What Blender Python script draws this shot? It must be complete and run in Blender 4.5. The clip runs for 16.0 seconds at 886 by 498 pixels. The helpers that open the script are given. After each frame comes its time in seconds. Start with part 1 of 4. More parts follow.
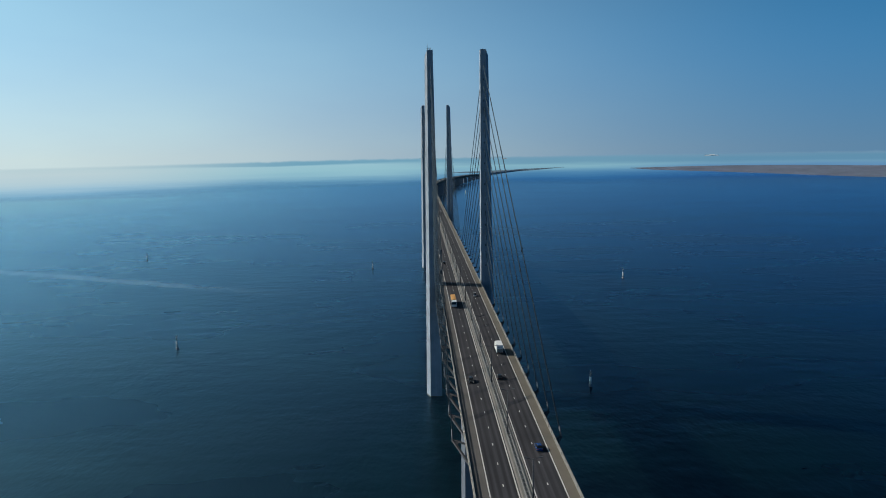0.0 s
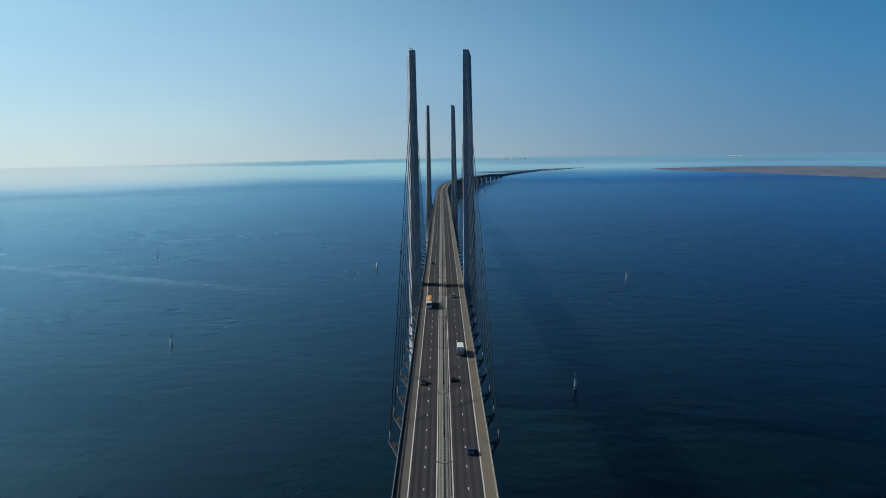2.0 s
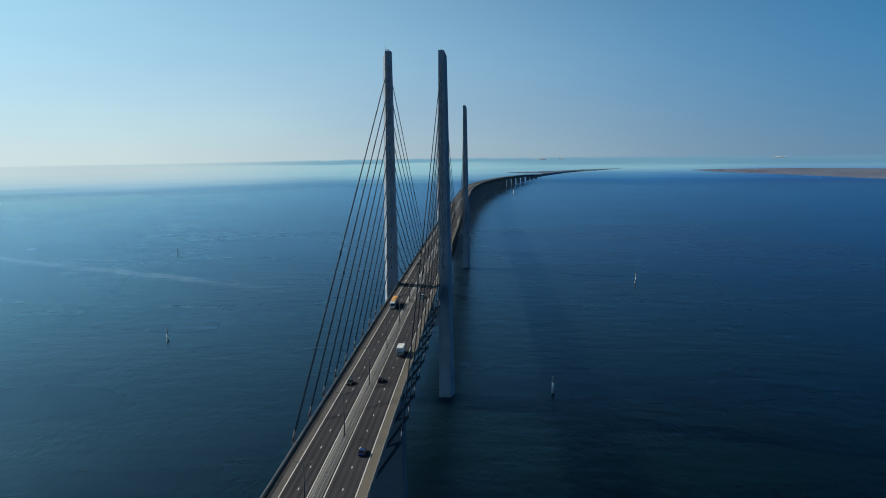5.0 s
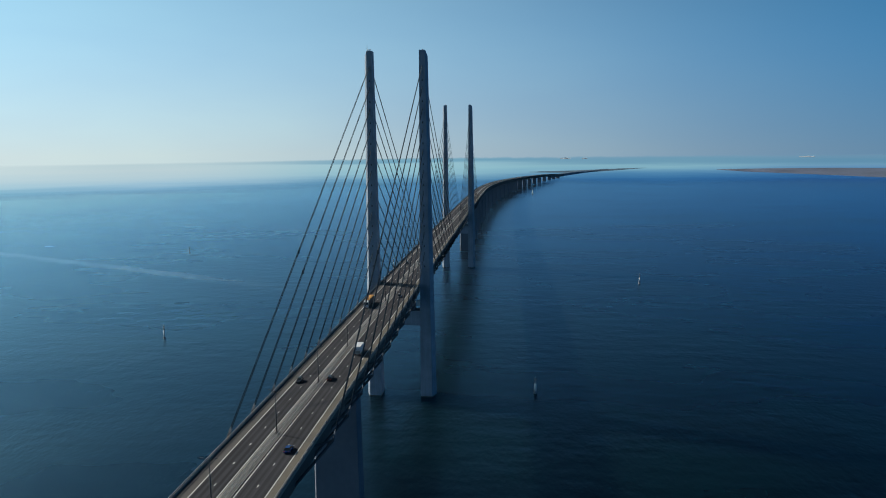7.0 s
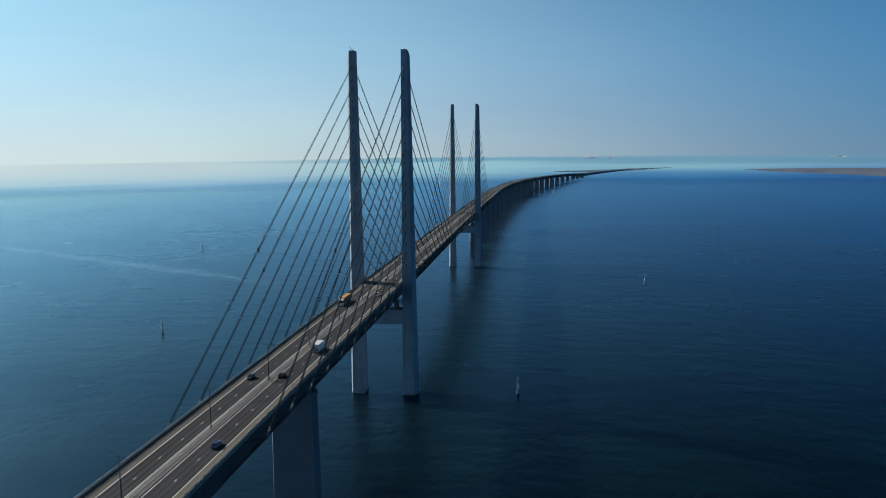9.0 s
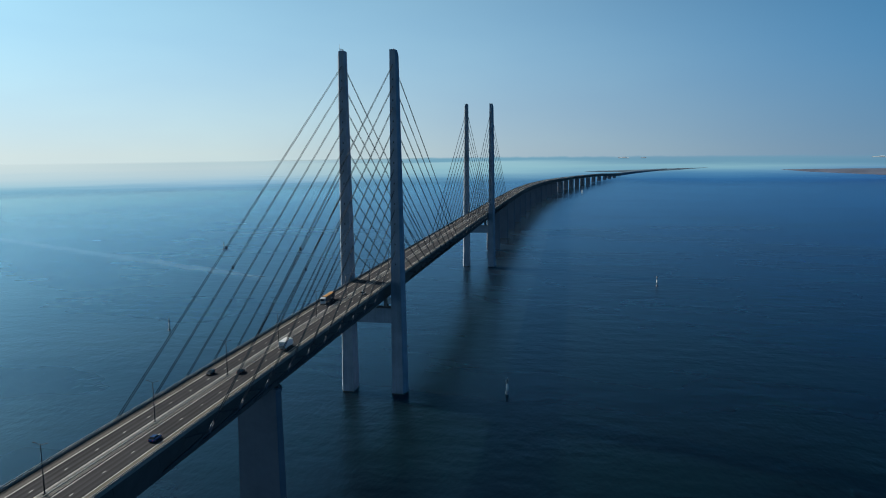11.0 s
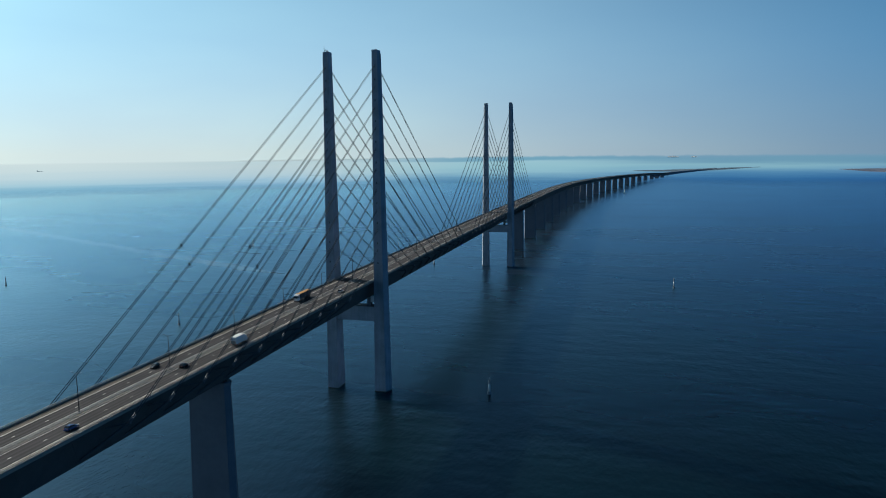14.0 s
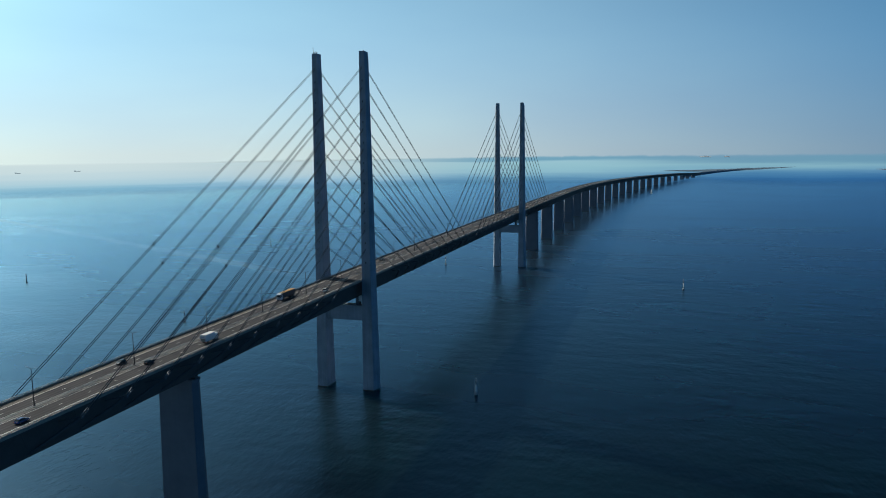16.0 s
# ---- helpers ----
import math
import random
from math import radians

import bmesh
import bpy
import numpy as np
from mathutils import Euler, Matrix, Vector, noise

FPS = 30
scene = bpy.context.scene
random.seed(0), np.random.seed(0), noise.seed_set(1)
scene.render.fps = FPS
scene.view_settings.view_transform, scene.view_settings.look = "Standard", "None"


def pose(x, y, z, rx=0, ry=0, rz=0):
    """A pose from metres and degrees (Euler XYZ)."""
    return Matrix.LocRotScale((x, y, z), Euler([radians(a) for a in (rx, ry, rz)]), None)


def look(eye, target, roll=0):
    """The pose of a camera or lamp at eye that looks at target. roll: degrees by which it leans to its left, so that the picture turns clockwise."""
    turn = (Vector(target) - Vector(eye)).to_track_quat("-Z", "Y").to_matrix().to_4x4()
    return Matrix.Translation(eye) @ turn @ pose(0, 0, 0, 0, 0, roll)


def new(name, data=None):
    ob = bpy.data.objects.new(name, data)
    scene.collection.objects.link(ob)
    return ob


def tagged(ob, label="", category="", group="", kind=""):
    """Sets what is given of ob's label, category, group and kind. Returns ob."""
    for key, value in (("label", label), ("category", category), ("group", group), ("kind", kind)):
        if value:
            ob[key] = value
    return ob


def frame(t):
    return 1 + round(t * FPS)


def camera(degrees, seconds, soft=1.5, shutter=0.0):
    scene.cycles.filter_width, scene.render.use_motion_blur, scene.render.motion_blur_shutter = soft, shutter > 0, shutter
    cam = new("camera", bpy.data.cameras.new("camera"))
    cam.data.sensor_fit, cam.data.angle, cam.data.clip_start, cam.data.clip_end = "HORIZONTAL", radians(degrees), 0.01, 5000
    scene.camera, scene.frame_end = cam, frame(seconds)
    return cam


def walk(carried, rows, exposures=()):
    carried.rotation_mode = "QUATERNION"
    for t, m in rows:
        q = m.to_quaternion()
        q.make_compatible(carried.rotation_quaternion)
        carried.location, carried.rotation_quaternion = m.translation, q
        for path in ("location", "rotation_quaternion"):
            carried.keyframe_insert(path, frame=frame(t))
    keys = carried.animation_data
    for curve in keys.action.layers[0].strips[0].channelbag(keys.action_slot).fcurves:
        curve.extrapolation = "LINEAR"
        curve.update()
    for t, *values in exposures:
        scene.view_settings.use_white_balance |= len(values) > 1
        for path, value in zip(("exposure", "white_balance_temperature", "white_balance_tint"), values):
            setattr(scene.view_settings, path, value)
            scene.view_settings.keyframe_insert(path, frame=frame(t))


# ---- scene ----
cam = camera(63.22, 16.0, soft=1.0)
PATH = [
    (0, (-23.64, -425.51, 146.88), (-10.71, -29.29, 93.58), -1.07),
    (0.5, (-17.75, -425.40, 146.90), (-7.66, -29.09, 93.62), -1.02),
    (1, (-11.81, -425.29, 146.92), (-4.44, -28.93, 93.61), -0.99),
    (1.5, (-5.77, -425.17, 146.94), (-1.75, -28.76, 93.63), -0.99),
    (2, (0.37, -425.03, 146.97), (0.53, -28.60, 93.70), -0.89),
    (2.5, (6.63, -424.88, 146.99), (3.12, -28.45, 93.84), -0.87),
    (3, (13.03, -424.77, 146.99), (5.98, -28.40, 93.68), -0.84),
    (3.5, (19.55, -424.60, 146.99), (8.72, -28.33, 93.62), -0.80),
    (4, (26.14, -424.34, 146.98), (11.44, -28.17, 93.77), -0.70),
    (6.5, (59.19, -422.58, 146.76), (25.10, -27.60, 93.64), -0.67),
    (7, (65.86, -422.13, 146.75), (28.59, -27.45, 93.50), -0.62),
    (7.5, (72.56, -421.60, 146.73), (32.01, -27.26, 93.36), -0.59),
    (8, (79.27, -421.01, 146.70), (35.11, -27.07, 93.21), -0.57),
    (8.5, (85.99, -420.32, 146.67), (37.83, -26.86, 93.12), -0.51),
    (9, (92.77, -419.50, 146.62), (40.21, -26.60, 93.02), -0.54),
    (11.5, (127.06, -414.58, 146.15), (50.27, -25.70, 92.53), -0.51),
    (12, (133.90, -413.43, 146.12), (52.37, -25.53, 92.36), -0.52),
    (12.5, (140.67, -412.15, 146.12), (54.35, -25.28, 92.39), -0.51),
    (13, (147.38, -410.81, 146.12), (56.66, -24.96, 92.34), -0.52),
    (13.5, (154.06, -409.40, 146.13), (58.89, -24.62, 92.41), -0.53),
    (14, (160.72, -407.93, 146.13), (60.97, -24.32, 92.34), -0.54),
    (14.5, (167.35, -406.39, 146.15), (62.99, -24.00, 92.40), -0.52),
    (15, (173.98, -404.82, 146.17), (65.27, -23.65, 92.42), -0.54),
    (15.5, (180.63, -403.23, 146.18), (67.54, -23.32, 92.48), -0.55),
    (16, (187.28, -401.65, 146.19), (70.10, -22.97, 92.58), -0.61),
]
walk(cam, [(t, look(eye, target, roll)) for t, eye, target, roll in PATH])

# ---- world and sun ----
SUN_AZ, SUN_EL = 19.0, 33.0      # degrees ahead of the bridge's left-hand normal; height
world = bpy.data.worlds.new("sky")
scene.world = world
world.use_nodes = True
wn, wl = world.node_tree.nodes, world.node_tree.links
wn.clear()
w_out = wn.new("ShaderNodeOutputWorld")
w_bg = wn.new("ShaderNodeBackground")
w_sky = wn.new("ShaderNodeTexSky")
w_sky.sky_type = "NISHITA"
w_sky.sun_disc = False
w_sky.sun_elevation = radians(SUN_EL)
w_sky.sun_rotation = radians(270 + SUN_AZ)
w_sky.altitude = 0
w_sky.air_density, w_sky.dust_density, w_sky.ozone_density = 1.0, 0.4, 3.0
w_co = wn.new("ShaderNodeTexCoord")
w_sep = wn.new("ShaderNodeSeparateXYZ")
w_max = wn.new("ShaderNodeMath")
w_max.operation = "MULTIPLY_ADD"
w_max.inputs[1].default_value, w_max.inputs[2].default_value = 0.62, 0.38
w_tint = wn.new("ShaderNodeVectorMath")
w_tint.operation = "MULTIPLY"
w_com = wn.new("ShaderNodeCombineXYZ")
wl.new(w_co.outputs["Generated"], w_sep.inputs[0])
wl.new(w_sep.outputs["X"], w_com.inputs["X"])
wl.new(w_sep.outputs["Y"], w_com.inputs["Y"])
wl.new(w_sep.outputs["Z"], w_max.inputs[0])
wl.new(w_max.outputs[0], w_com.inputs["Z"])
wl.new(w_com.outputs[0], w_sky.inputs["Vector"])
w_bg.inputs["Strength"].default_value = 0.108
wl.new(w_sky.outputs[0], w_tint.inputs[0])
wl.new(w_tint.outputs[0], w_bg.inputs["Color"])
# pale haze over the sea, thickest low down and towards the sun
w_dot = wn.new("ShaderNodeVectorMath")
w_dot.operation = "DOT_PRODUCT"
w_dot.inputs[1].default_value = (-math.cos(radians(SUN_AZ)), math.sin(radians(SUN_AZ)), 0)
wl.new(w_co.outputs["Generated"], w_dot.inputs[0])


def w_math(op, a, c):
    node = wn.new("ShaderNodeMath")
    node.operation = op
    for k, v in enumerate((a, c)):
        if isinstance(v, (int, float)):
            node.inputs[k].default_value = v
        else:
            wl.new(v, node.inputs[k])
    return node.outputs[0]


def w_scaled(color, factor):
    node = wn.new("ShaderNodeVectorMath")
    node.operation = "SCALE"
    node.inputs[0].default_value = color
    wl.new(factor, node.inputs["Scale"])
    return node.outputs[0]


def w_sum(a, c):
    node = wn.new("ShaderNodeVectorMath")
    node.operation = "ADD"
    wl.new(a, node.inputs[0])
    wl.new(c, node.inputs[1])
    return node.outputs[0]


w_lobe = wn.new("ShaderNodeMapRange")
w_lobe.interpolation_type = "SMOOTHSTEP"
w_lobe.inputs["From Min"].default_value, w_lobe.inputs["From Max"].default_value = -0.3, 1.2
wl.new(w_dot.outputs["Value"], w_lobe.inputs["Value"])
lobe = w_lobe.outputs[0]
height = w_math("MAXIMUM", w_sep.outputs["Z"], 0.0)
# thin uneven veils in the haze
w_map, w_veil = wn.new("ShaderNodeMapping"), wn.new("ShaderNodeTexNoise")
w_map.inputs["Scale"].default_value = (2.2, 2.2, 9.0)
w_veil.inputs["Scale"].default_value, w_veil.inputs["Detail"].default_value = 1.3, 4
wl.new(w_co.outputs["Generated"], w_map.inputs["Vector"])
wl.new(w_map.outputs[0], w_veil.inputs["Vector"])
veil = w_math("ADD", w_math("MULTIPLY", w_veil.outputs["Fac"], 0.34), 0.83)
low = w_math("POWER", 2.718, w_math("MULTIPLY", height, -1.7))
lower = w_math("POWER", 2.718, w_math("MULTIPLY", height, -4.0))
lowest = w_math("POWER", 2.718, w_math("MULTIPLY", height, -6.0))
w_clear = wn.new("ShaderNodeMix")
w_clear.data_type = "VECTOR"
w_clear.inputs["A"].default_value, w_clear.inputs["B"].default_value = (0.05, 1.08, 1.40), (0.30, 0.30, 0.14)
wl.new(lowest, w_clear.inputs["Factor"])
w_deep = wn.new("ShaderNodeMapRange")
w_deep.interpolation_type = "SMOOTHSTEP"
w_deep.inputs["From Min"].default_value, w_deep.inputs["From Max"].default_value = 0.09, 0.46
w_deep.inputs["To Min"].default_value = 1.0
# brightest round the sun, darkest at right angles to it, paler again away from it
w_anti = wn.new("ShaderNodeMapRange")
w_anti.interpolation_type = "SMOOTHSTEP"
w_anti.inputs["From Min"].default_value, w_anti.inputs["From Max"].default_value = -0.22, -0.8
w_anti.inputs["To Max"].default_value = 0.75
wl.new(w_dot.outputs["Value"], w_anti.inputs["Value"])
dome = w_math("MAXIMUM", w_math("ADD", w_math("MULTIPLY", w_dot.outputs["Value"], 0.68), 0.035), 0.06)
wl.new(w_math("ADD", dome, w_anti.outputs[0]), w_deep.inputs["To Max"])
wl.new(height, w_deep.inputs["Value"])
w_blue = wn.new("ShaderNodeMix")
w_blue.data_type = "VECTOR"
w_blue.inputs["A"].default_value, w_blue.inputs["B"].default_value = (1.0, 1.0, 1.0), (0.66, 0.95, 1.14)
w_up = wn.new("ShaderNodeMapRange")
w_up.interpolation_type = "SMOOTHSTEP"
w_up.inputs["From Min"].default_value, w_up.inputs["From Max"].default_value = 0.15, 0.5
wl.new(height, w_up.inputs["Value"])
wl.new(w_up.outputs[0], w_blue.inputs["Factor"])
w_dim, w_dark = wn.new("ShaderNodeVectorMath"), wn.new("ShaderNodeVectorMath")
w_dim.operation, w_dark.operation = "SCALE", "MULTIPLY"
wl.new(w_clear.outputs["Result"], w_dim.inputs[0])
wl.new(w_deep.outputs[0], w_dim.inputs["Scale"])
wl.new(w_dim.outputs[0], w_dark.inputs[0])
wl.new(w_blue.outputs["Result"], w_dark.inputs[1])
wl.new(w_dark.outputs[0], w_tint.inputs[1])
glow = w_math("MULTIPLY", w_math("MULTIPLY", lobe, low), veil)
w_haze, w_add = wn.new("ShaderNodeBackground"), wn.new("ShaderNodeAddShader")
haze = w_sum(w_sum(w_scaled((0.39, 0.555, 0.265), glow), w_scaled((0.03, 0.05, 0.15), w_math("MULTIPLY", glow, w_up.outputs[0]))), w_sum(w_scaled((0.175, 0.0, 0.15), w_math("MULTIPLY", lobe, lower)), w_scaled((0.072, 0.170, 0.325), lowest)))
# the bright aureole of haze round the sun itself
w_aim = wn.new("ShaderNodeVectorMath")
w_aim.operation = "DOT_PRODUCT"
w_aim.inputs[1].default_value = (-math.cos(radians(SUN_AZ)) * math.cos(radians(SUN_EL)), math.sin(radians(SUN_AZ)) * math.cos(radians(SUN_EL)), math.sin(radians(SUN_EL)))
wl.new(w_co.outputs["Generated"], w_aim.inputs[0])
aureole = w_math("POWER", w_math("MAXIMUM", w_aim.outputs["Value"], 0.0), 22.0)
haze = w_sum(haze, w_scaled((3.1, 3.5, 3.4), aureole))
wl.new(haze, w_haze.inputs["Color"])
wl.new(w_bg.outputs[0], w_add.inputs[0])
wl.new(w_haze.outputs[0], w_add.inputs[1])
wl.new(w_add.outputs[0], w_out.inputs["Surface"])

sun = new("sun", bpy.data.lights.new("sun", "SUN"))
sun.data.energy, sun.data.angle, sun.data.color = 4.8, radians(0.6), (1.0, 0.92, 0.80)
to_sun = Vector((-math.cos(radians(SUN_AZ)) * math.cos(radians(SUN_EL)), math.sin(radians(SUN_AZ)) * math.cos(radians(SUN_EL)), math.sin(radians(SUN_EL))))
sun.matrix_world = look(to_sun * 600, (0, 0, 0))


# ---- materials ----
def material(name, color, rough=0.7, metal=0.0, scale=0.3, vary=0.25, fine=4.0, bump=0.0, streak=0.0, ior=1.45):
    """A painted, cast or rolled surface: two scales of colour variation, optional run-off streaks down the height, and fine relief."""
    m = bpy.data.materials.new(name)
    m.use_nodes = True
    n, l = m.node_tree.nodes, m.node_tree.links
    bsdf = n["Principled BSDF"]
    co = n.new("ShaderNodeTexCoord")
    big, small = n.new("ShaderNodeTexNoise"), n.new("ShaderNodeTexNoise")
    big.inputs["Scale"].default_value, big.inputs["Detail"].default_value = scale, 5
    small.inputs["Scale"].default_value, small.inputs["Detail"].default_value = fine, 3
    l.new(co.outputs["Object"], big.inputs["Vector"])
    l.new(co.outputs["Object"], small.inputs["Vector"])
    add = n.new("ShaderNodeMath")
    add.operation = "MULTIPLY_ADD"
    l.new(small.outputs["Fac"], add.inputs[0])
    add.inputs[1].default_value = 0.4
    l.new(big.outputs["Fac"], add.inputs[2])
    last = add.outputs[0]
    if streak:
        mp = n.new("ShaderNodeMapping")
        mp.inputs["Scale"].default_value = (0.7, 0.7, 0.03)
        st = n.new("ShaderNodeTexNoise")
        st.inputs["Scale"].default_value, st.inputs["Detail"].default_value = 1.0, 4
        l.new(co.outputs["Object"], mp.inputs["Vector"])
        l.new(mp.outputs[0], st.inputs["Vector"])
        a2 = n.new("ShaderNodeMath")
        a2.operation = "MULTIPLY_ADD"
        l.new(st.outputs["Fac"], a2.inputs[0])
        a2.inputs[1].default_value = streak
        l.new(last, a2.inputs[2])
        last = a2.outputs[0]
    ramp = n.new("ShaderNodeMapRange")
    mid = 0.7 + 0.5 * streak
    ramp.inputs["From Min"].default_value, ramp.inputs["From Max"].default_value = mid - 0.35, mid + 0.35
    ramp.inputs["To Min"].default_value, ramp.inputs["To Max"].default_value = 1 - vary, 1 + vary
    l.new(last, ramp.inputs["Value"])
    mul = n.new("ShaderNodeVectorMath")
    mul.operation = "SCALE"
    mul.inputs[0].default_value = color
    l.new(ramp.outputs[0], mul.inputs["Scale"])
    l.new(mul.outputs[0], bsdf.inputs["Base Color"])
    bsdf.inputs["Roughness"].default_value, bsdf.inputs["Metallic"].default_value = rough, metal
    bsdf.inputs["IOR"].default_value = ior
    if bump:
        b = n.new("ShaderNodeBump")
        b.inputs["Strength"].default_value, b.inputs["Distance"].default_value = bump, 0.05
        l.new(small.outputs["Fac"], b.inputs["Height"])
        l.new(b.outputs[0], bsdf.inputs["Normal"])
    return m


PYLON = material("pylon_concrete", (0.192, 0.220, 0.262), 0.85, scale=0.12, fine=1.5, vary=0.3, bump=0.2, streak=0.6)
# darker than the pylon concrete: shade on the near faces put into the colour
PIER = material("shade_dark_pier_concrete", (0.100, 0.113, 0.138), 0.85, scale=0.1, fine=0.5, vary=0.16, bump=0.1, streak=0.3)
WET = material("tide_stained_concrete", (0.06, 0.06, 0.05), 0.5, scale=0.4, fine=2.0, vary=0.3)
SLAB = material("deck_concrete", (0.20, 0.185, 0.165), 0.85, scale=0.2, fine=2.0, vary=0.2)
SHOULDER = material("bare_tan_concrete", (0.088, 0.077, 0.061), 0.9, scale=0.15, fine=1.5, vary=0.18)
GUTTER = material("grey_shoulder_concrete", (0.062, 0.057, 0.053), 0.9, scale=0.15, fine=1.5, vary=0.2)
MEDIAN = material("median_concrete", (0.135, 0.130, 0.122), 0.9, scale=0.3, fine=2.0, vary=0.25)
PAINT = material("road_paint", (0.42, 0.41, 0.39), 0.7, scale=0.5, fine=3.0, vary=0.15)
GALV = material("galvanised_steel", (0.24, 0.235, 0.225), 0.5, 0.4, scale=0.5, fine=3.0, vary=0.15)
TRUSS = material("dark_painted_steel", (0.056, 0.053, 0.053), 0.9, scale=0.2, fine=2.0, vary=0.2)
CABLE = material("cable_sheath", (0.005, 0.020, 0.033), 0.9, scale=0.1, fine=1.0, vary=0.1)
SOCKET = material("cable_socket_steel", (0.075, 0.088, 0.105), 0.6, 0.2, vary=0.1)
DARK = material("dark_opening", (0.05, 0.05, 0.052), 0.8, vary=0.1)
LAMP = material("lamp_post_steel", (0.045, 0.050, 0.058), 0.6, 0.2, vary=0.1)
WHITE = material("white_paint", (0.55, 0.55, 0.54), 0.45, scale=0.8, vary=0.08)
RIG = material("dark_outrigger_paint", (0.050, 0.052, 0.058), 0.9, scale=0.2, fine=2.0, vary=0.2)
MARK = material("weathered_marker_paint", (0.17, 0.18, 0.20), 0.6, scale=0.5, vary=0.2)
NAVY = material("dark_marker_paint", (0.03, 0.035, 0.045), 0.5, vary=0.1)
GLASS = material("dark_glazing", (0.012, 0.015, 0.018), 0.08, vary=0.05)
TYRE = material("tyre_rubber", (0.015, 0.015, 0.015), 0.8, vary=0.1)
RIM = material("wheel_metal", (0.35, 0.35, 0.36), 0.35, 0.8, vary=0.1)
FARSHIP = material("far_ship_paint", (0.24, 0.28, 0.31), 0.7, scale=0.2, vary=0.2)
FARWALL = material("far_pale_walls", (0.33, 0.37, 0.40), 0.8, scale=0.02, vary=0.2)
ORANGE = material("orange_tarpaulin", (0.45, 0.22, 0.05), 0.6, vary=0.1)
CARBLUE = material("blue_car_paint", (0.015, 0.05, 0.16), 0.25, 0.2, vary=0.05)
CARDARK = material("dark_car_paint", (0.02, 0.022, 0.025), 0.25, 0.2, vary=0.05)
CARWHITE = material("white_car_paint", (0.6, 0.6, 0.6), 0.25, vary=0.04)
REDLAMP = material("red_lens", (0.35, 0.02, 0.015), 0.3, vary=0.05)
# both land tones shifted to blue-grey: distance haze put into the base colour
FARLAND = material("haze_tinted_meadow", (0.080, 0.098, 0.140), 0.95, scale=0.008, fine=0.05, vary=0.4)
LAND = material("haze_tinted_grass_and_stone", (0.062, 0.108, 0.152), 0.95, scale=0.01, fine=0.06, vary=0.45)


def asphalt():
    """Dark asphalt with wheel tracks worn along each lane, patches and fine aggregate."""
    m = material("asphalt", (0.0235, 0.0230, 0.0265), 0.95, scale=0.06, fine=3.0, vary=0.30, bump=0.3, ior=1.30)
    n, l = m.node_tree.nodes, m.node_tree.links
    co, sep = n.new("ShaderNodeTexCoord"), n.new("ShaderNodeSeparateXYZ")
    l.new(co.outputs["Object"], sep.inputs[0])
    wave = n.new("ShaderNodeMath")
    wave.operation = "SINE"
    k = n.new("ShaderNodeMath")
    k.operation = "MULTIPLY"
    k.inputs[1].default_value = 3.4
    l.new(sep.outputs["X"], k.inputs[0])
    l.new(k.outputs[0], wave.inputs[0])
    mp, streak = n.new("ShaderNodeMapping"), n.new("ShaderNodeTexNoise")
    mp.inputs["Scale"].default_value = (1.6, 0.014, 0.0)
    streak.inputs["Scale"].default_value, streak.inputs["Detail"].default_value = 1.0, 4
    l.new(co.outputs["Object"], mp.inputs["Vector"])
    l.new(mp.outputs[0], streak.inputs["Vector"])
    both = n.new("ShaderNodeMath")
    both.operation = "MULTIPLY_ADD"
    l.new(streak.outputs["Fac"], both.inputs[0])
    both.inputs[1].default_value = 5.0
    l.new(wave.outputs[0], both.inputs[2])
    mr = n.new("ShaderNodeMapRange")
    mr.inputs["From Min"].default_value, mr.inputs["From Max"].default_value = 0.8, 4.2
    mr.inputs["To Min"].default_value, mr.inputs["To Max"].default_value = 0.58, 1.5
    l.new(both.outputs[0], mr.inputs["Value"])
    bsdf = n["Principled BSDF"]
    old = bsdf.inputs["Base Color"].links[0].from_socket
    sc = n.new("ShaderNodeVectorMath")
    sc.operation = "SCALE"
    l.new(old, sc.inputs[0])
    l.new(mr.outputs[0], sc.inputs["Scale"])
    l.new(sc.outputs[0], bsdf.inputs["Base Color"])
    return m


ASPHALT = asphalt()


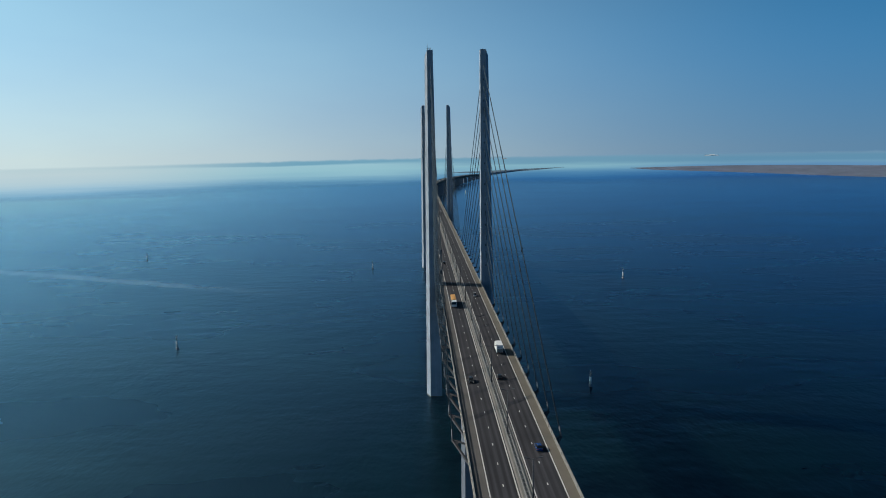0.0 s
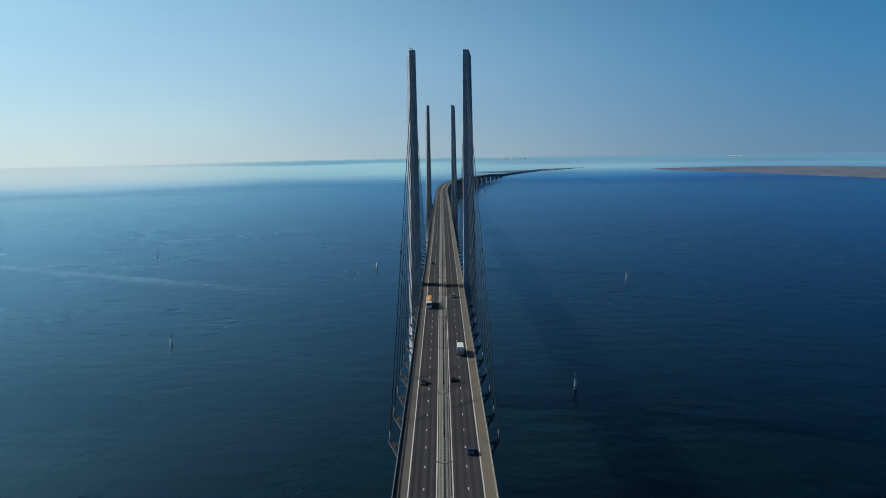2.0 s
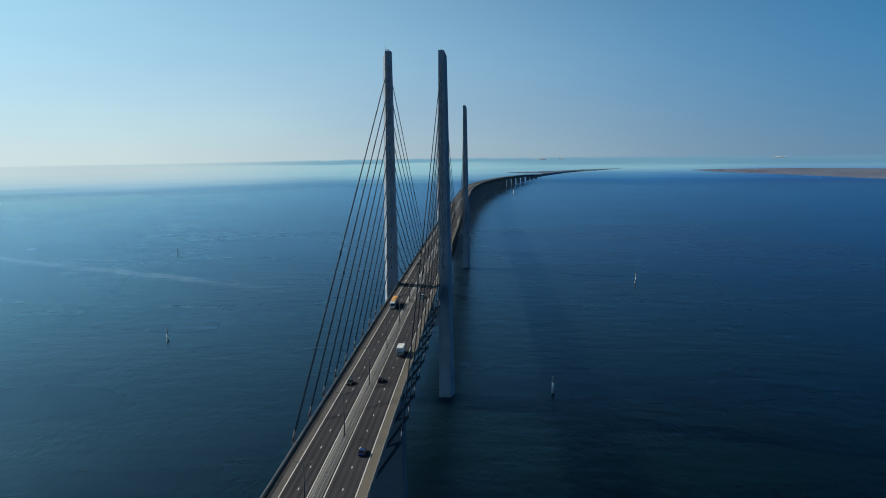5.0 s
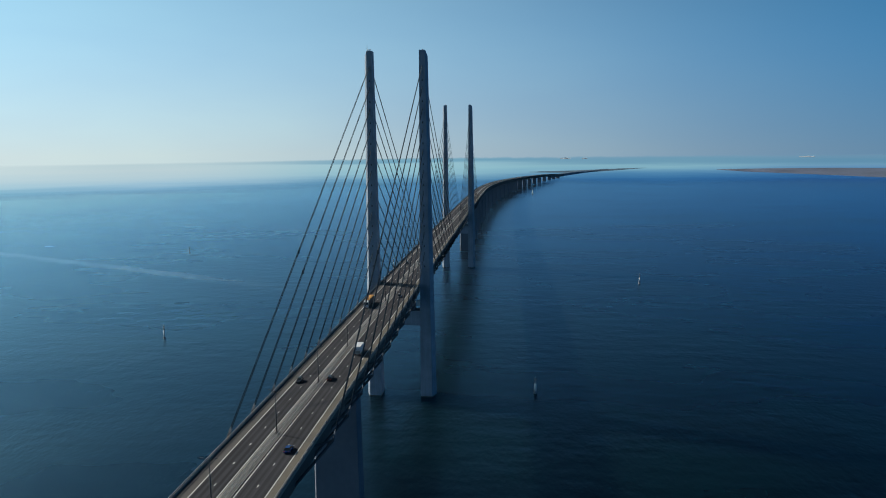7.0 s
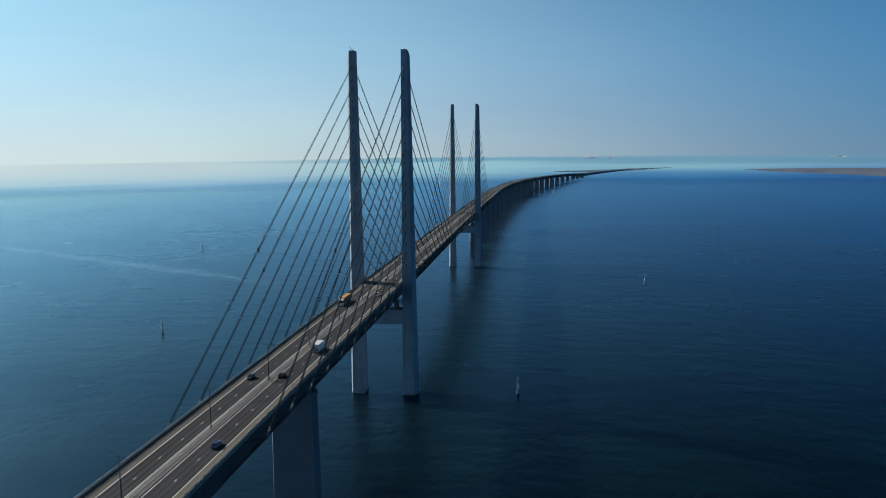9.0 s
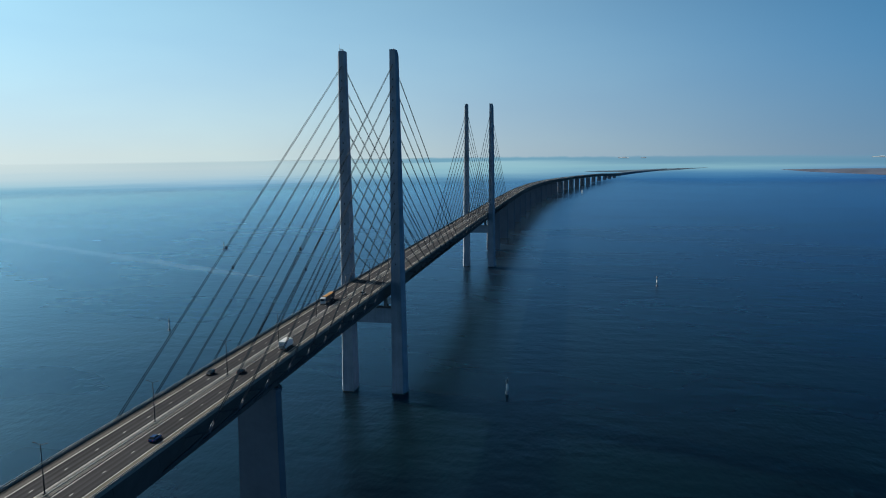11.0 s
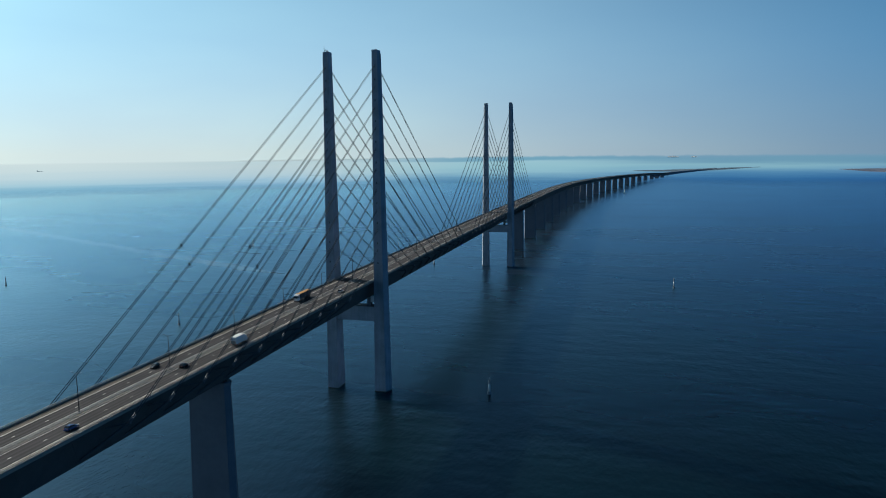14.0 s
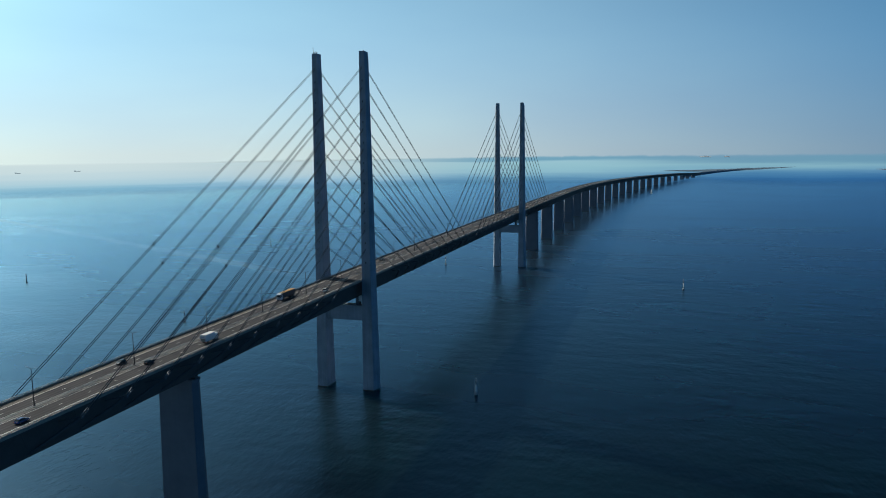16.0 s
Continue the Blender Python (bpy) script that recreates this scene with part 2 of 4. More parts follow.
def sea_material():
    """Dark clear water: small wind ripples over long low swell, with slicks where the ripples are calmer."""
    m = bpy.data.materials.new("sea_water")
    m.use_nodes = True
    n, l = m.node_tree.nodes, m.node_tree.links
    n.clear()
    out, body, gloss = n.new("ShaderNodeOutputMaterial"), n.new("ShaderNodeSubsurfaceScattering"), n.new("ShaderNodeBsdfGlossy")
    body.falloff = "BURLEY"
    body.inputs["Scale"].default_value, body.inputs["Radius"].default_value = 1.0, (60.0, 90.0, 100.0)
    fres, blend = n.new("ShaderNodeFresnel"), n.new("ShaderNodeMixShader")
    fres.inputs["IOR"].default_value = 1.33
    l.new(fres.outputs[0], blend.inputs[0])
    l.new(body.outputs[0], blend.inputs[1])
    l.new(gloss.outputs[0], blend.inputs[2])
    l.new(blend.outputs[0], out.inputs["Surface"])
    co = n.new("ShaderNodeTexCoord")

    def field(scale, stretch, detail, turn=0.0):
        mp = n.new("ShaderNodeMapping")
        mp.inputs["Scale"].default_value = (scale, scale * stretch, scale)
        mp.inputs["Rotation"].default_value = (0, 0, radians(turn))
        t = n.new("ShaderNodeTexNoise")
        t.inputs["Scale"].default_value, t.inputs["Detail"].default_value = 1.0, detail
        l.new(co.outputs["Object"], mp.inputs["Vector"])
        l.new(mp.outputs[0], t.inputs["Vector"])
        return t.outputs["Fac"]

    ripple, chop, swell = field(0.5, 0.5, 3, 24), field(0.19, 0.45, 3, -22), field(0.03, 2.0, 2, 40)
    slick, tint, gust = field(0.0035, 2.2, 4, 8), field(0.0030, 1.6, 4, -20), field(0.011, 1.3, 4, 30)
    def maths(op, a, c, d=None):
        node = n.new("ShaderNodeMath")
        node.operation = op
        for k, v in enumerate((a, c, d)):
            if v is None:
                continue
            if isinstance(v, (int, float)):
                node.inputs[k].default_value = v
            else:
                l.new(v, node.inputs[k])
        return node.outputs[0]

    h1 = n.new("ShaderNodeMath")
    h1.operation = "MULTIPLY_ADD"
    l.new(chop, h1.inputs[0])
    h1.inputs[1].default_value = 1.25
    l.new(maths("MULTIPLY", ripple, 0.75), h1.inputs[2])
    h2 = n.new("ShaderNodeMath")
    h2.operation = "MULTIPLY_ADD"
    l.new(swell, h2.inputs[0])
    h2.inputs[1].default_value = 3.0
    l.new(h1.outputs[0], h2.inputs[2])
    b = n.new("ShaderNodeBump")
    b.inputs["Distance"].default_value = 0.23
    ms = n.new("ShaderNodeMapRange")
    ms.inputs["From Min"].default_value, ms.inputs["From Max"].default_value = 0.35, 0.65
    ms.inputs["To Min"].default_value, ms.inputs["To Max"].default_value = 0.52, 0.76
    l.new(slick, ms.inputs["Value"])
    # a long smooth streak left by a passing ship, and calmer water far out
    sep = n.new("ShaderNodeSeparateXYZ")
    l.new(co.outputs["Object"], sep.inputs[0])

    def step(value, lo, hi):
        node = n.new("ShaderNodeMapRange")
        node.interpolation_type = "SMOOTHSTEP"
        node.inputs["From Min"].default_value, node.inputs["From Max"].default_value = lo, hi
        l.new(value, node.inputs["Value"])
        return node.outputs[0]

    across = maths("MULTIPLY_ADD", sep.outputs["X"], 0.491, sep.outputs["Y"])
    across = maths("ABSOLUTE", maths("MULTIPLY_ADD", swell, 30.0, maths("SUBTRACT", across, 269.0)), 0)
    streak = maths("MULTIPLY", step(across, 21.0, 3.0), step(sep.outputs["X"], -120.0, -420.0))
    streak = maths("MULTIPLY", streak, 0.75)
    away = n.new("ShaderNodeVectorMath")
    away.operation = "LENGTH"
    l.new(co.outputs["Object"], away.inputs[0])
    far_calm = maths("MULTIPLY", step(away.outputs["Value"], 150.0, 2400.0), 0.94)
    keep = maths("SUBTRACT", 1.0, maths("MAXIMUM", streak, far_calm))
    keep = maths("MULTIPLY", keep, maths("MULTIPLY_ADD", step(gust, 0.36, 0.64), 0.6, 0.68))
    l.new(maths("MULTIPLY", ms.outputs[0], keep), b.inputs["Strength"])
    l.new(h2.outputs[0], b.inputs["Height"])
    for node in (fres, gloss):
        l.new(b.outputs[0], node.inputs["Normal"])
    mr = n.new("ShaderNodeMapRange")
    mr.inputs["From Min"].default_value, mr.inputs["From Max"].default_value = 0.35, 0.65
    mr.inputs["To Min"].default_value, mr.inputs["To Max"].default_value = 0.25, 0.32
    l.new(slick, mr.inputs["Value"])
    rough = maths("MULTIPLY", mr.outputs[0], maths("SUBTRACT", 1.0, maths("MULTIPLY", maths("MAXIMUM", far_calm, streak), 0.35)))
    l.new(maths("MULTIPLY", rough, maths("MULTIPLY_ADD", step(away.outputs["Value"], 2700.0, 3900.0), 0.35, 1.0)), gloss.inputs["Roughness"])
    mix = n.new("ShaderNodeMix")
    mix.data_type = "RGBA"
    mix.inputs["A"].default_value = (0.0004, 0.0026, 0.0072, 1)
    mix.inputs["B"].default_value = (0.0004, 0.0062, 0.0085, 1)
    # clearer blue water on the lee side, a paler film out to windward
    # reflections tinted blue, paler towards -x where sunward haze is put into the tint
    gloss_tint = n.new("ShaderNodeMix")
    gloss_tint.data_type = "RGBA"
    gloss_tint.inputs["A"].default_value, gloss_tint.inputs["B"].default_value = (0.38, 0.645, 0.875, 1), (0.66, 0.83, 0.88, 1)
    l.new(step(maths("MULTIPLY_ADD", tint, 300.0, sep.outputs["X"]), 0.0, -1700.0), gloss_tint.inputs["Factor"])
    l.new(gloss_tint.outputs["Result"], gloss.inputs["Color"])
    # greener over the shallows beside the near pylon
    shoal = n.new("ShaderNodeVectorMath")
    shoal.operation = "DISTANCE"
    l.new(co.outputs["Object"], shoal.inputs[0])
    shoal.inputs[1].default_value = (120.0, 230.0, 0.0)
    shallow = maths("MULTIPLY", step(maths("MULTIPLY_ADD", tint, 240.0, shoal.outputs["Value"]), 620.0, 180.0), 0.9)
    l.new(maths("MAXIMUM", step(tint, 0.42, 0.68), shallow), mix.inputs["Factor"])
    # paler body towards -x: the bright haze on that side put into the water colour
    hazed_body = n.new("ShaderNodeMix")
    hazed_body.data_type = "RGBA"
    l.new(step(maths("MULTIPLY_ADD", tint, 300.0, sep.outputs["X"]), 190.0, -800.0), hazed_body.inputs["Factor"])
    l.new(mix.outputs["Result"], hazed_body.inputs["A"])
    hazed_body.inputs["B"].default_value = (0.062, 0.160, 0.170, 1)
    # fine foam and bubbles left along the ship's track
    foam = n.new("ShaderNodeMix")
    foam.data_type = "RGBA"
    l.new(maths("MULTIPLY", streak, 0.5), foam.inputs["Factor"])
    l.new(hazed_body.outputs["Result"], foam.inputs["A"])
    foam.inputs["B"].default_value = (0.20, 0.28, 0.31, 1)
    l.new(foam.outputs["Result"], body.inputs["Color"])
    return m


SEA = sea_material()


# ---- mesh helpers ----
def part(name, verts, faces, mat, parent=None, label="", smooth=False, kind=""):
    me = bpy.data.meshes.new(name)
    me.from_pydata(verts, [], faces)
    me.materials.append(mat)
    if smooth:
        me.polygons.foreach_set("use_smooth", [True] * len(me.polygons))
    me.update()
    ob = new(name, me)
    if parent:
        ob.parent = parent
    if label:
        ob["label"] = label
    if kind:
        ob["kind"] = kind
    return ob


def shared(name, me, parent, at, label=""):
    """One more object on a mesh that others use too."""
    ob = new(name, me)
    ob.parent = parent
    ob.matrix_basis = at
    if label:
        ob["label"] = label
    return ob


def thing(name, label, category, group="", kind="", at=(0, 0, 0)):
    ob = new(name)
    ob.location = at
    ob.empty_display_size = 0.5
    return tagged(ob, label, category, group, kind)


class Shape:
    """Collects solids into one vertex and face list."""

    def __init__(self):
        self.v, self.f = [], []

    def add(self, verts, faces):
        k = len(self.v)
        self.v += [tuple(p) for p in verts]
        self.f += [tuple(i + k for i in f) for f in faces]
        return self

    def loft(self, rings, closed=True):
        n = len(rings[0])
        verts = [p for r in rings for p in r]
        faces = [(a * n + i, a * n + (i + 1) % n, (a + 1) * n + (i + 1) % n, (a + 1) * n + i) for a in range(len(rings) - 1) for i in range(n)]
        if closed:
            faces += [tuple(range(n))[::-1], tuple((len(rings) - 1) * n + i for i in range(n))]
        return self.add(verts, faces)

    def box(self, x0, x1, y0, y1, z0, z1):
        return self.loft([[(x0, y0, z), (x1, y0, z), (x1, y1, z), (x0, y1, z)] for z in (z0, z1)])

    def beam(self, a, b, w, h, up=(0, 0, 1)):
        """A bar from a to b, w wide and h high."""
        a, b = Vector(a), Vector(b)
        d = (b - a).normalized()
        side = d.cross(Vector(up)).normalized()
        top = side.cross(d)
        return self.loft([[p + side * (w / 2 * i) + top * (h / 2 * j) for i, j in ((-1, -1), (1, -1), (1, 1), (-1, 1))] for p in (a, b)])

    def tube(self, a, b, r0, r1=None, n=8):
        a, b = Vector(a), Vector(b)
        r1 = r0 if r1 is None else r1
        d = (b - a).normalized()
        side = d.cross(Vector((0.31, 0.77, 0.55))).normalized()
        top = side.cross(d)
        return self.loft([[p + (side * math.cos(2 * math.pi * i / n) + top * math.sin(2 * math.pi * i / n)) * r for i in range(n)] for p, r in ((a, r0), (b, r1))])

    def part(self, name, mat, parent=None, label="", smooth=False, kind=""):
        return part(name, self.v, self.f, mat, parent, label, smooth, kind)


# ---- the line of the bridge ----
BEND, RADIUS, CREST = 1062.0, 9600.0, 245.0
START, END = -900.0, 3800.0


def deck_z(s):
    d = abs(s - CREST)
    return 69.2 - 5.5e-6 * min(d, 1500) ** 2 - max(d - 1500, 0) * 0.0165 - max(s - 3300, 0) * 0.012


def on_line(s, x=0.0, z=0.0):
    """The place s metres along the bridge, x to its right and z above the road."""
    if s <= BEND:
        return (x, s, deck_z(s) + z)
    a = (s - BEND) / RADIUS
    return (RADIUS * (1 - math.cos(a)) + x * math.cos(a), BEND + RADIUS * math.sin(a) - x * math.sin(a), deck_z(s) + z)


def stations(s0, s1):
    n = max(1, round((s1 - s0) / (10 if s1 < 1300 else 30)))
    return [s0 + (s1 - s0) * i / n for i in range(n + 1)]


def sweep(profile, s0, s1):
    """Rings of a closed profile of (x, z) along the bridge."""
    sh = Shape()
    sh.loft([[on_line(s, x, z) for x, z in profile] for s in stations(s0, s1)])
    return sh


def rect(x0, x1, z0, z1):
    return [(x0, z0), (x1, z0), (x1, z1), (x0, z1)]


# ---- water, far shore and islands ----
FLAT, FAR, EYE_Z = 4000.0, 4860.0, 146.0
HUB = (70.0, -415.0)


def far_place(azimuth, dist, height=0.0):
    """A place on the far sheet. Past FLAT metres the distance is drawn in and the sheet lifted, so that its horizon stands within sight.
    The earth's curve lowers what is far."""
    height -= max(0.0, dist - 2500) ** 2 / 1.49e7
    if dist > FLAT:
        r = FLAT + (FAR - FLAT) * (1 - FLAT / dist)
        z = EYE_Z * (1 - r / dist) + height * r / dist
    else:
        r, z = dist, height
    return (HUB[0] + r * math.sin(radians(azimuth)), HUB[1] + r * math.cos(radians(azimuth)), z)


def build_sea():
    sh = Shape()
    rings, n = [30, 90, 200, 400, 700, 1100, 1700, 2400, 3200, 4000, 4840], 96
    pts = [[(HUB[0] + r * math.sin(2 * math.pi * i / n), HUB[1] + r * math.cos(2 * math.pi * i / n), -max(0.0, r - 2500) ** 2 / 1.49e7) for i in range(n)] for r in rings]
    sh.add([p for r in pts for p in r] + [(HUB[0], HUB[1], 0)], [(a * n + i, a * n + (i + 1) % n, (a + 1) * n + (i + 1) % n, (a + 1) * n + i)[::-1] for a in range(len(rings) - 1) for i in range(n)] + [(len(rings) * n, i, (i + 1) % n) for i in range(n)])
    sea = sh.part("water", SEA, smooth=True)
    if sea.data.polygons[0].normal.z < 0:
        sea.data.flip_normals()
    tagged(sea, "dark blue rippled open sea under a hazy sky", "sea", kind="structure")


def backdrop_material():
    """Far water and coast, haze painted into the emission. Bands by the angle below the level line, which fade out into
    the open sea in front.
    """
    m = bpy.data.materials.new("far_water_painted_haze")
    m.use_nodes = True
    n, l = m.node_tree.nodes, m.node_tree.links
    n.clear()
    out, em, clear, blend = (n.new("ShaderNode" + k) for k in ("OutputMaterial", "Emission", "BsdfTransparent", "MixShader"))
    geo, off, sep = n.new("ShaderNodeTexCoord"), n.new("ShaderNodeVectorMath"), n.new("ShaderNodeSeparateXYZ")
    off.operation = "SUBTRACT"
    off.inputs[1].default_value = (HUB[0], HUB[1], EYE_Z)
    l.new(geo.outputs["Object"], off.inputs[0])
    l.new(off.outputs[0], sep.inputs[0])

    def maths(op, *args):
        node = n.new("ShaderNodeMath")
        node.operation = op
        for k, v in enumerate(args):
            if isinstance(v, (int, float)):
                node.inputs[k].default_value = v
            else:
                l.new(v, node.inputs[k])
        return node.outputs[0]

    def step(value, lo, hi):
        node = n.new("ShaderNodeMapRange")
        node.interpolation_type = "SMOOTHSTEP"
        node.inputs["From Min"].default_value, node.inputs["From Max"].default_value = lo, hi
        l.new(value, node.inputs["Value"])
        return node.outputs[0]

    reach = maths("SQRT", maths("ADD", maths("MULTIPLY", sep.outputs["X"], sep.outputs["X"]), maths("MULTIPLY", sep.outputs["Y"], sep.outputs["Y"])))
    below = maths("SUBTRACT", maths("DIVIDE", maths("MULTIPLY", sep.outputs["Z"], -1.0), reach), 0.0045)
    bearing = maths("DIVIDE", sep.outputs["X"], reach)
    # long flat streaks of wind and current
    join = n.new("ShaderNodeCombineXYZ")
    l.new(bearing, join.inputs["X"])
    l.new(maths("MULTIPLY", below, 26.0), join.inputs["Y"])
    l.new(step(sep.outputs["Y"], -1.0, 1.0), join.inputs["Z"])
    streaks, ragged = n.new("ShaderNodeTexNoise"), n.new("ShaderNodeTexNoise")
    streaks.inputs["Scale"].default_value, streaks.inputs["Detail"].default_value = 7.0, 4
    ragged.inputs["Scale"].default_value, ragged.inputs["Detail"].default_value = 24.0, 5
    l.new(join.outputs[0], streaks.inputs["Vector"])
    l.new(bearing, ragged.inputs["Vector"])
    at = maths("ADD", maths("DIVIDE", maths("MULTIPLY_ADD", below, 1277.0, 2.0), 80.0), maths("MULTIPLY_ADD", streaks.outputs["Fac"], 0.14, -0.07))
    # colours with the haze in them, from the skyline downwards (in eightieths of the band), for bearings from the sunny
    # side to the far side
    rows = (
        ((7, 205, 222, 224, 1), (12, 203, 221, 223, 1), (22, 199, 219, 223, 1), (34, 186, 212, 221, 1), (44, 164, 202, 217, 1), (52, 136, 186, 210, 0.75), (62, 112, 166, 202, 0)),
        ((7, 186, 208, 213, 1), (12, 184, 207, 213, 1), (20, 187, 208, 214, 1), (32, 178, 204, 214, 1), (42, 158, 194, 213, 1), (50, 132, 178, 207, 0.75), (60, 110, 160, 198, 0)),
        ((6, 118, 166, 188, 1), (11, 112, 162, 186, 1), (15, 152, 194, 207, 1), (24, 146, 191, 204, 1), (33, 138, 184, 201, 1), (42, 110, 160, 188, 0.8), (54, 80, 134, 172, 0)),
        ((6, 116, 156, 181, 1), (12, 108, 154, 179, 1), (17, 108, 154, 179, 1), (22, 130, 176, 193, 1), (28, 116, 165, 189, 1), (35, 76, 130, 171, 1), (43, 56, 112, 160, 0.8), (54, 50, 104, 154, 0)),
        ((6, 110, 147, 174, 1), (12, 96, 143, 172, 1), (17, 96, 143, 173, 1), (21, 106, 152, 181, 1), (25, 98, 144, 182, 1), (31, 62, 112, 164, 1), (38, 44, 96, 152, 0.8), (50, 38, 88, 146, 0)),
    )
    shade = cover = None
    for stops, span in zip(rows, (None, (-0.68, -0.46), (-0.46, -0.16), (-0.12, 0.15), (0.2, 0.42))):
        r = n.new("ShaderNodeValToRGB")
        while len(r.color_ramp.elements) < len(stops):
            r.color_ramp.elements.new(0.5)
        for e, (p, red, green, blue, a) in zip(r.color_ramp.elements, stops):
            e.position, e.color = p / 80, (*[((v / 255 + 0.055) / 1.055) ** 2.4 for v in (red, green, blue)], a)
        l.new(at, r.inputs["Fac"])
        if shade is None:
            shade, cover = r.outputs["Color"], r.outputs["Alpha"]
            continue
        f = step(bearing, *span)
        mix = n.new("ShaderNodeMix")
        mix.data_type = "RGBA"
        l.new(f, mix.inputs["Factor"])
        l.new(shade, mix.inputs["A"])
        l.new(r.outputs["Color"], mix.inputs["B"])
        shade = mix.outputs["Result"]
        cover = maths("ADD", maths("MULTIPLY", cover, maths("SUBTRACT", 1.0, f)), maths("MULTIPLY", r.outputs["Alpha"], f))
    # the uneven skyline of the coast, lowest towards the sun
    crest = maths("MULTIPLY", maths("MULTIPLY_ADD", ragged.outputs["Fac"], 0.0045, 0.0002), step(bearing, -0.56, -0.05))
    top = step(maths("ADD", maths("SUBTRACT", below, 0.0066), crest), -0.0022, 0.0012)
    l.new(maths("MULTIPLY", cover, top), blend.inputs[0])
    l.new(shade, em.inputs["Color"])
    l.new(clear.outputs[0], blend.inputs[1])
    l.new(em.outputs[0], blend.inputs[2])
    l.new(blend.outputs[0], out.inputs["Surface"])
    return m


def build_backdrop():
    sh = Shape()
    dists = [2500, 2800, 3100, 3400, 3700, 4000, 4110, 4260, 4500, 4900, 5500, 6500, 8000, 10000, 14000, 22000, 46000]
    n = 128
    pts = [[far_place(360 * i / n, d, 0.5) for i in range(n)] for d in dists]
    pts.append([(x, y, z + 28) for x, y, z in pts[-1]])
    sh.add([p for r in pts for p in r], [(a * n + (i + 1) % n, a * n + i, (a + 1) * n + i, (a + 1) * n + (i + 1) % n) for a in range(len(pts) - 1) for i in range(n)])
    tagged(sh.part("backdrop", backdrop_material(), smooth=True), "glowing backdrop of far water and coast with painted haze", "backdrop", kind="structure")


def build_land(name, label, outline, height, mat):
    """Low land: outline rows of (azimuth, near distance, far distance)."""
    sh = Shape()
    rows = []
    for i, (az, d0, d1, *own) in enumerate(outline):
        h = own[0] if own else height * (0.7 + 0.3 * math.sin(i * 1.7)) if 0 < i < len(outline) - 1 else 0.5
        rows.append([far_place(az, d0, 1.0), far_place(az, d0 + (d1 - d0) * 0.1, h), far_place(az, d0 + (d1 - d0) * 0.6, h * 1.2), far_place(az, d1, 1.0)])
    m = len(rows[0])
    sh.add([p for r in rows for p in r], [(a * m + j, a * m + j + 1, (a + 1) * m + j + 1, (a + 1) * m + j) for a in range(len(rows) - 1) for j in range(m - 1)])
    tagged(sh.part(name, mat, smooth=True), label, "island", kind="structure")


build_sea()
build_backdrop()
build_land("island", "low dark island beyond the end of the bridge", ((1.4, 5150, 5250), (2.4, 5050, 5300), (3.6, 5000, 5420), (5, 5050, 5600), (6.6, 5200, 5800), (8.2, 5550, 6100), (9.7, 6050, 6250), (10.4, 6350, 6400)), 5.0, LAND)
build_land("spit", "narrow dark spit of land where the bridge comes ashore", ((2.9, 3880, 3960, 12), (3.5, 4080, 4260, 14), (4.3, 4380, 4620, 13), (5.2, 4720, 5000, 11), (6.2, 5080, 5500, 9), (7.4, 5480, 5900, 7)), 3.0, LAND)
build_land("far_island", "low island far off, tinted blue for haze", ((15.2, 5700, 5760), (17, 5180, 5900), (20, 4800, 6100), (23, 4480, 6200), (27, 4080, 6100), (31, 3760, 5900), (38, 3450, 5700), (46, 3300, 5600), (56, 3400, 5200)), 4.0, FARLAND)


def build_far_building(az0, az1, dist, height):
    """A group of pale halls of uneven height, run together on the coast beyond the bay."""
    house = thing("far_building", "long pale building on the far coast in the haze", "building", "buildings on the far coast")
    for a, b, h in ((0.0, 0.36, 0.6), (0.36, 0.7, 1.0), (0.7, 1.0, 0.45)):
        ends = [az0 + (az1 - az0) * k for k in (a, b)]
        Shape().loft([[far_place(az, dist, 1.5), far_place(az, dist, height * h * 0.45), far_place(az, dist * 1.06, height * h), far_place(az, dist * 1.06, 1.5)] for az in ends]).part("wall", FARWALL, house)


for spot in ((3.8, 4.6, 14500, 24), (5.5, 5.9, 14500, 18), (20.8, 21.8, 14500, 20)):
    build_far_building(*spot)


def build_far_ship(az, dist, length, heading):
    """A cargo ship seen as a small dark shape in the haze."""
    ship = thing("ship", "small cargo ship far off on the hazy sea", "ship", "ships on the horizon")
    ship.matrix_basis = pose(*far_place(az, dist), 0, 0, heading)
    h = length / 2
    hull = Shape().loft([[(-h, -1.6, -0.6), (-h, 1.6, -0.6), (-h, 1.9, 2.2), (-h, -1.9, 2.2)], [(h * 0.8, -1.9, -0.6), (h * 0.8, 1.9, -0.6), (h * 0.85, 2.2, 2.4), (h * 0.85, -2.2, 2.4)], [(h * 0.97, -0.2, -0.6), (h * 0.97, 0.2, -0.6), (h, 0.3, 3.2), (h, -0.3, 3.2)]])
    hull.part("hull", FARSHIP, ship)
    Shape().box(-h * 0.9, -h * 0.55, -1.5, 1.5, 2.0, 5.6).part("superstructure", FARSHIP, ship)
    Shape().box(-h * 0.78, -h * 0.7, -0.5, 0.5, 5.6, 7.2).part("funnel", FARSHIP, ship)
    Shape().box(-h * 0.4, h * 0.7, -1.5, 1.5, 2.2, 3.0).part("hatch_covers", FARSHIP, ship)


build_far_ship(-46.4, 7000, 26, 40)
build_far_ship(-42.7, 7400, 32, 50)


# ---- the bridge: road deck ----
ASPH = 9.2     # half width of the asphalt
AXIS = 0.3     # the lanes lie this far to the right of the deck's middle
SIDE = 12.4     # half width of the slab


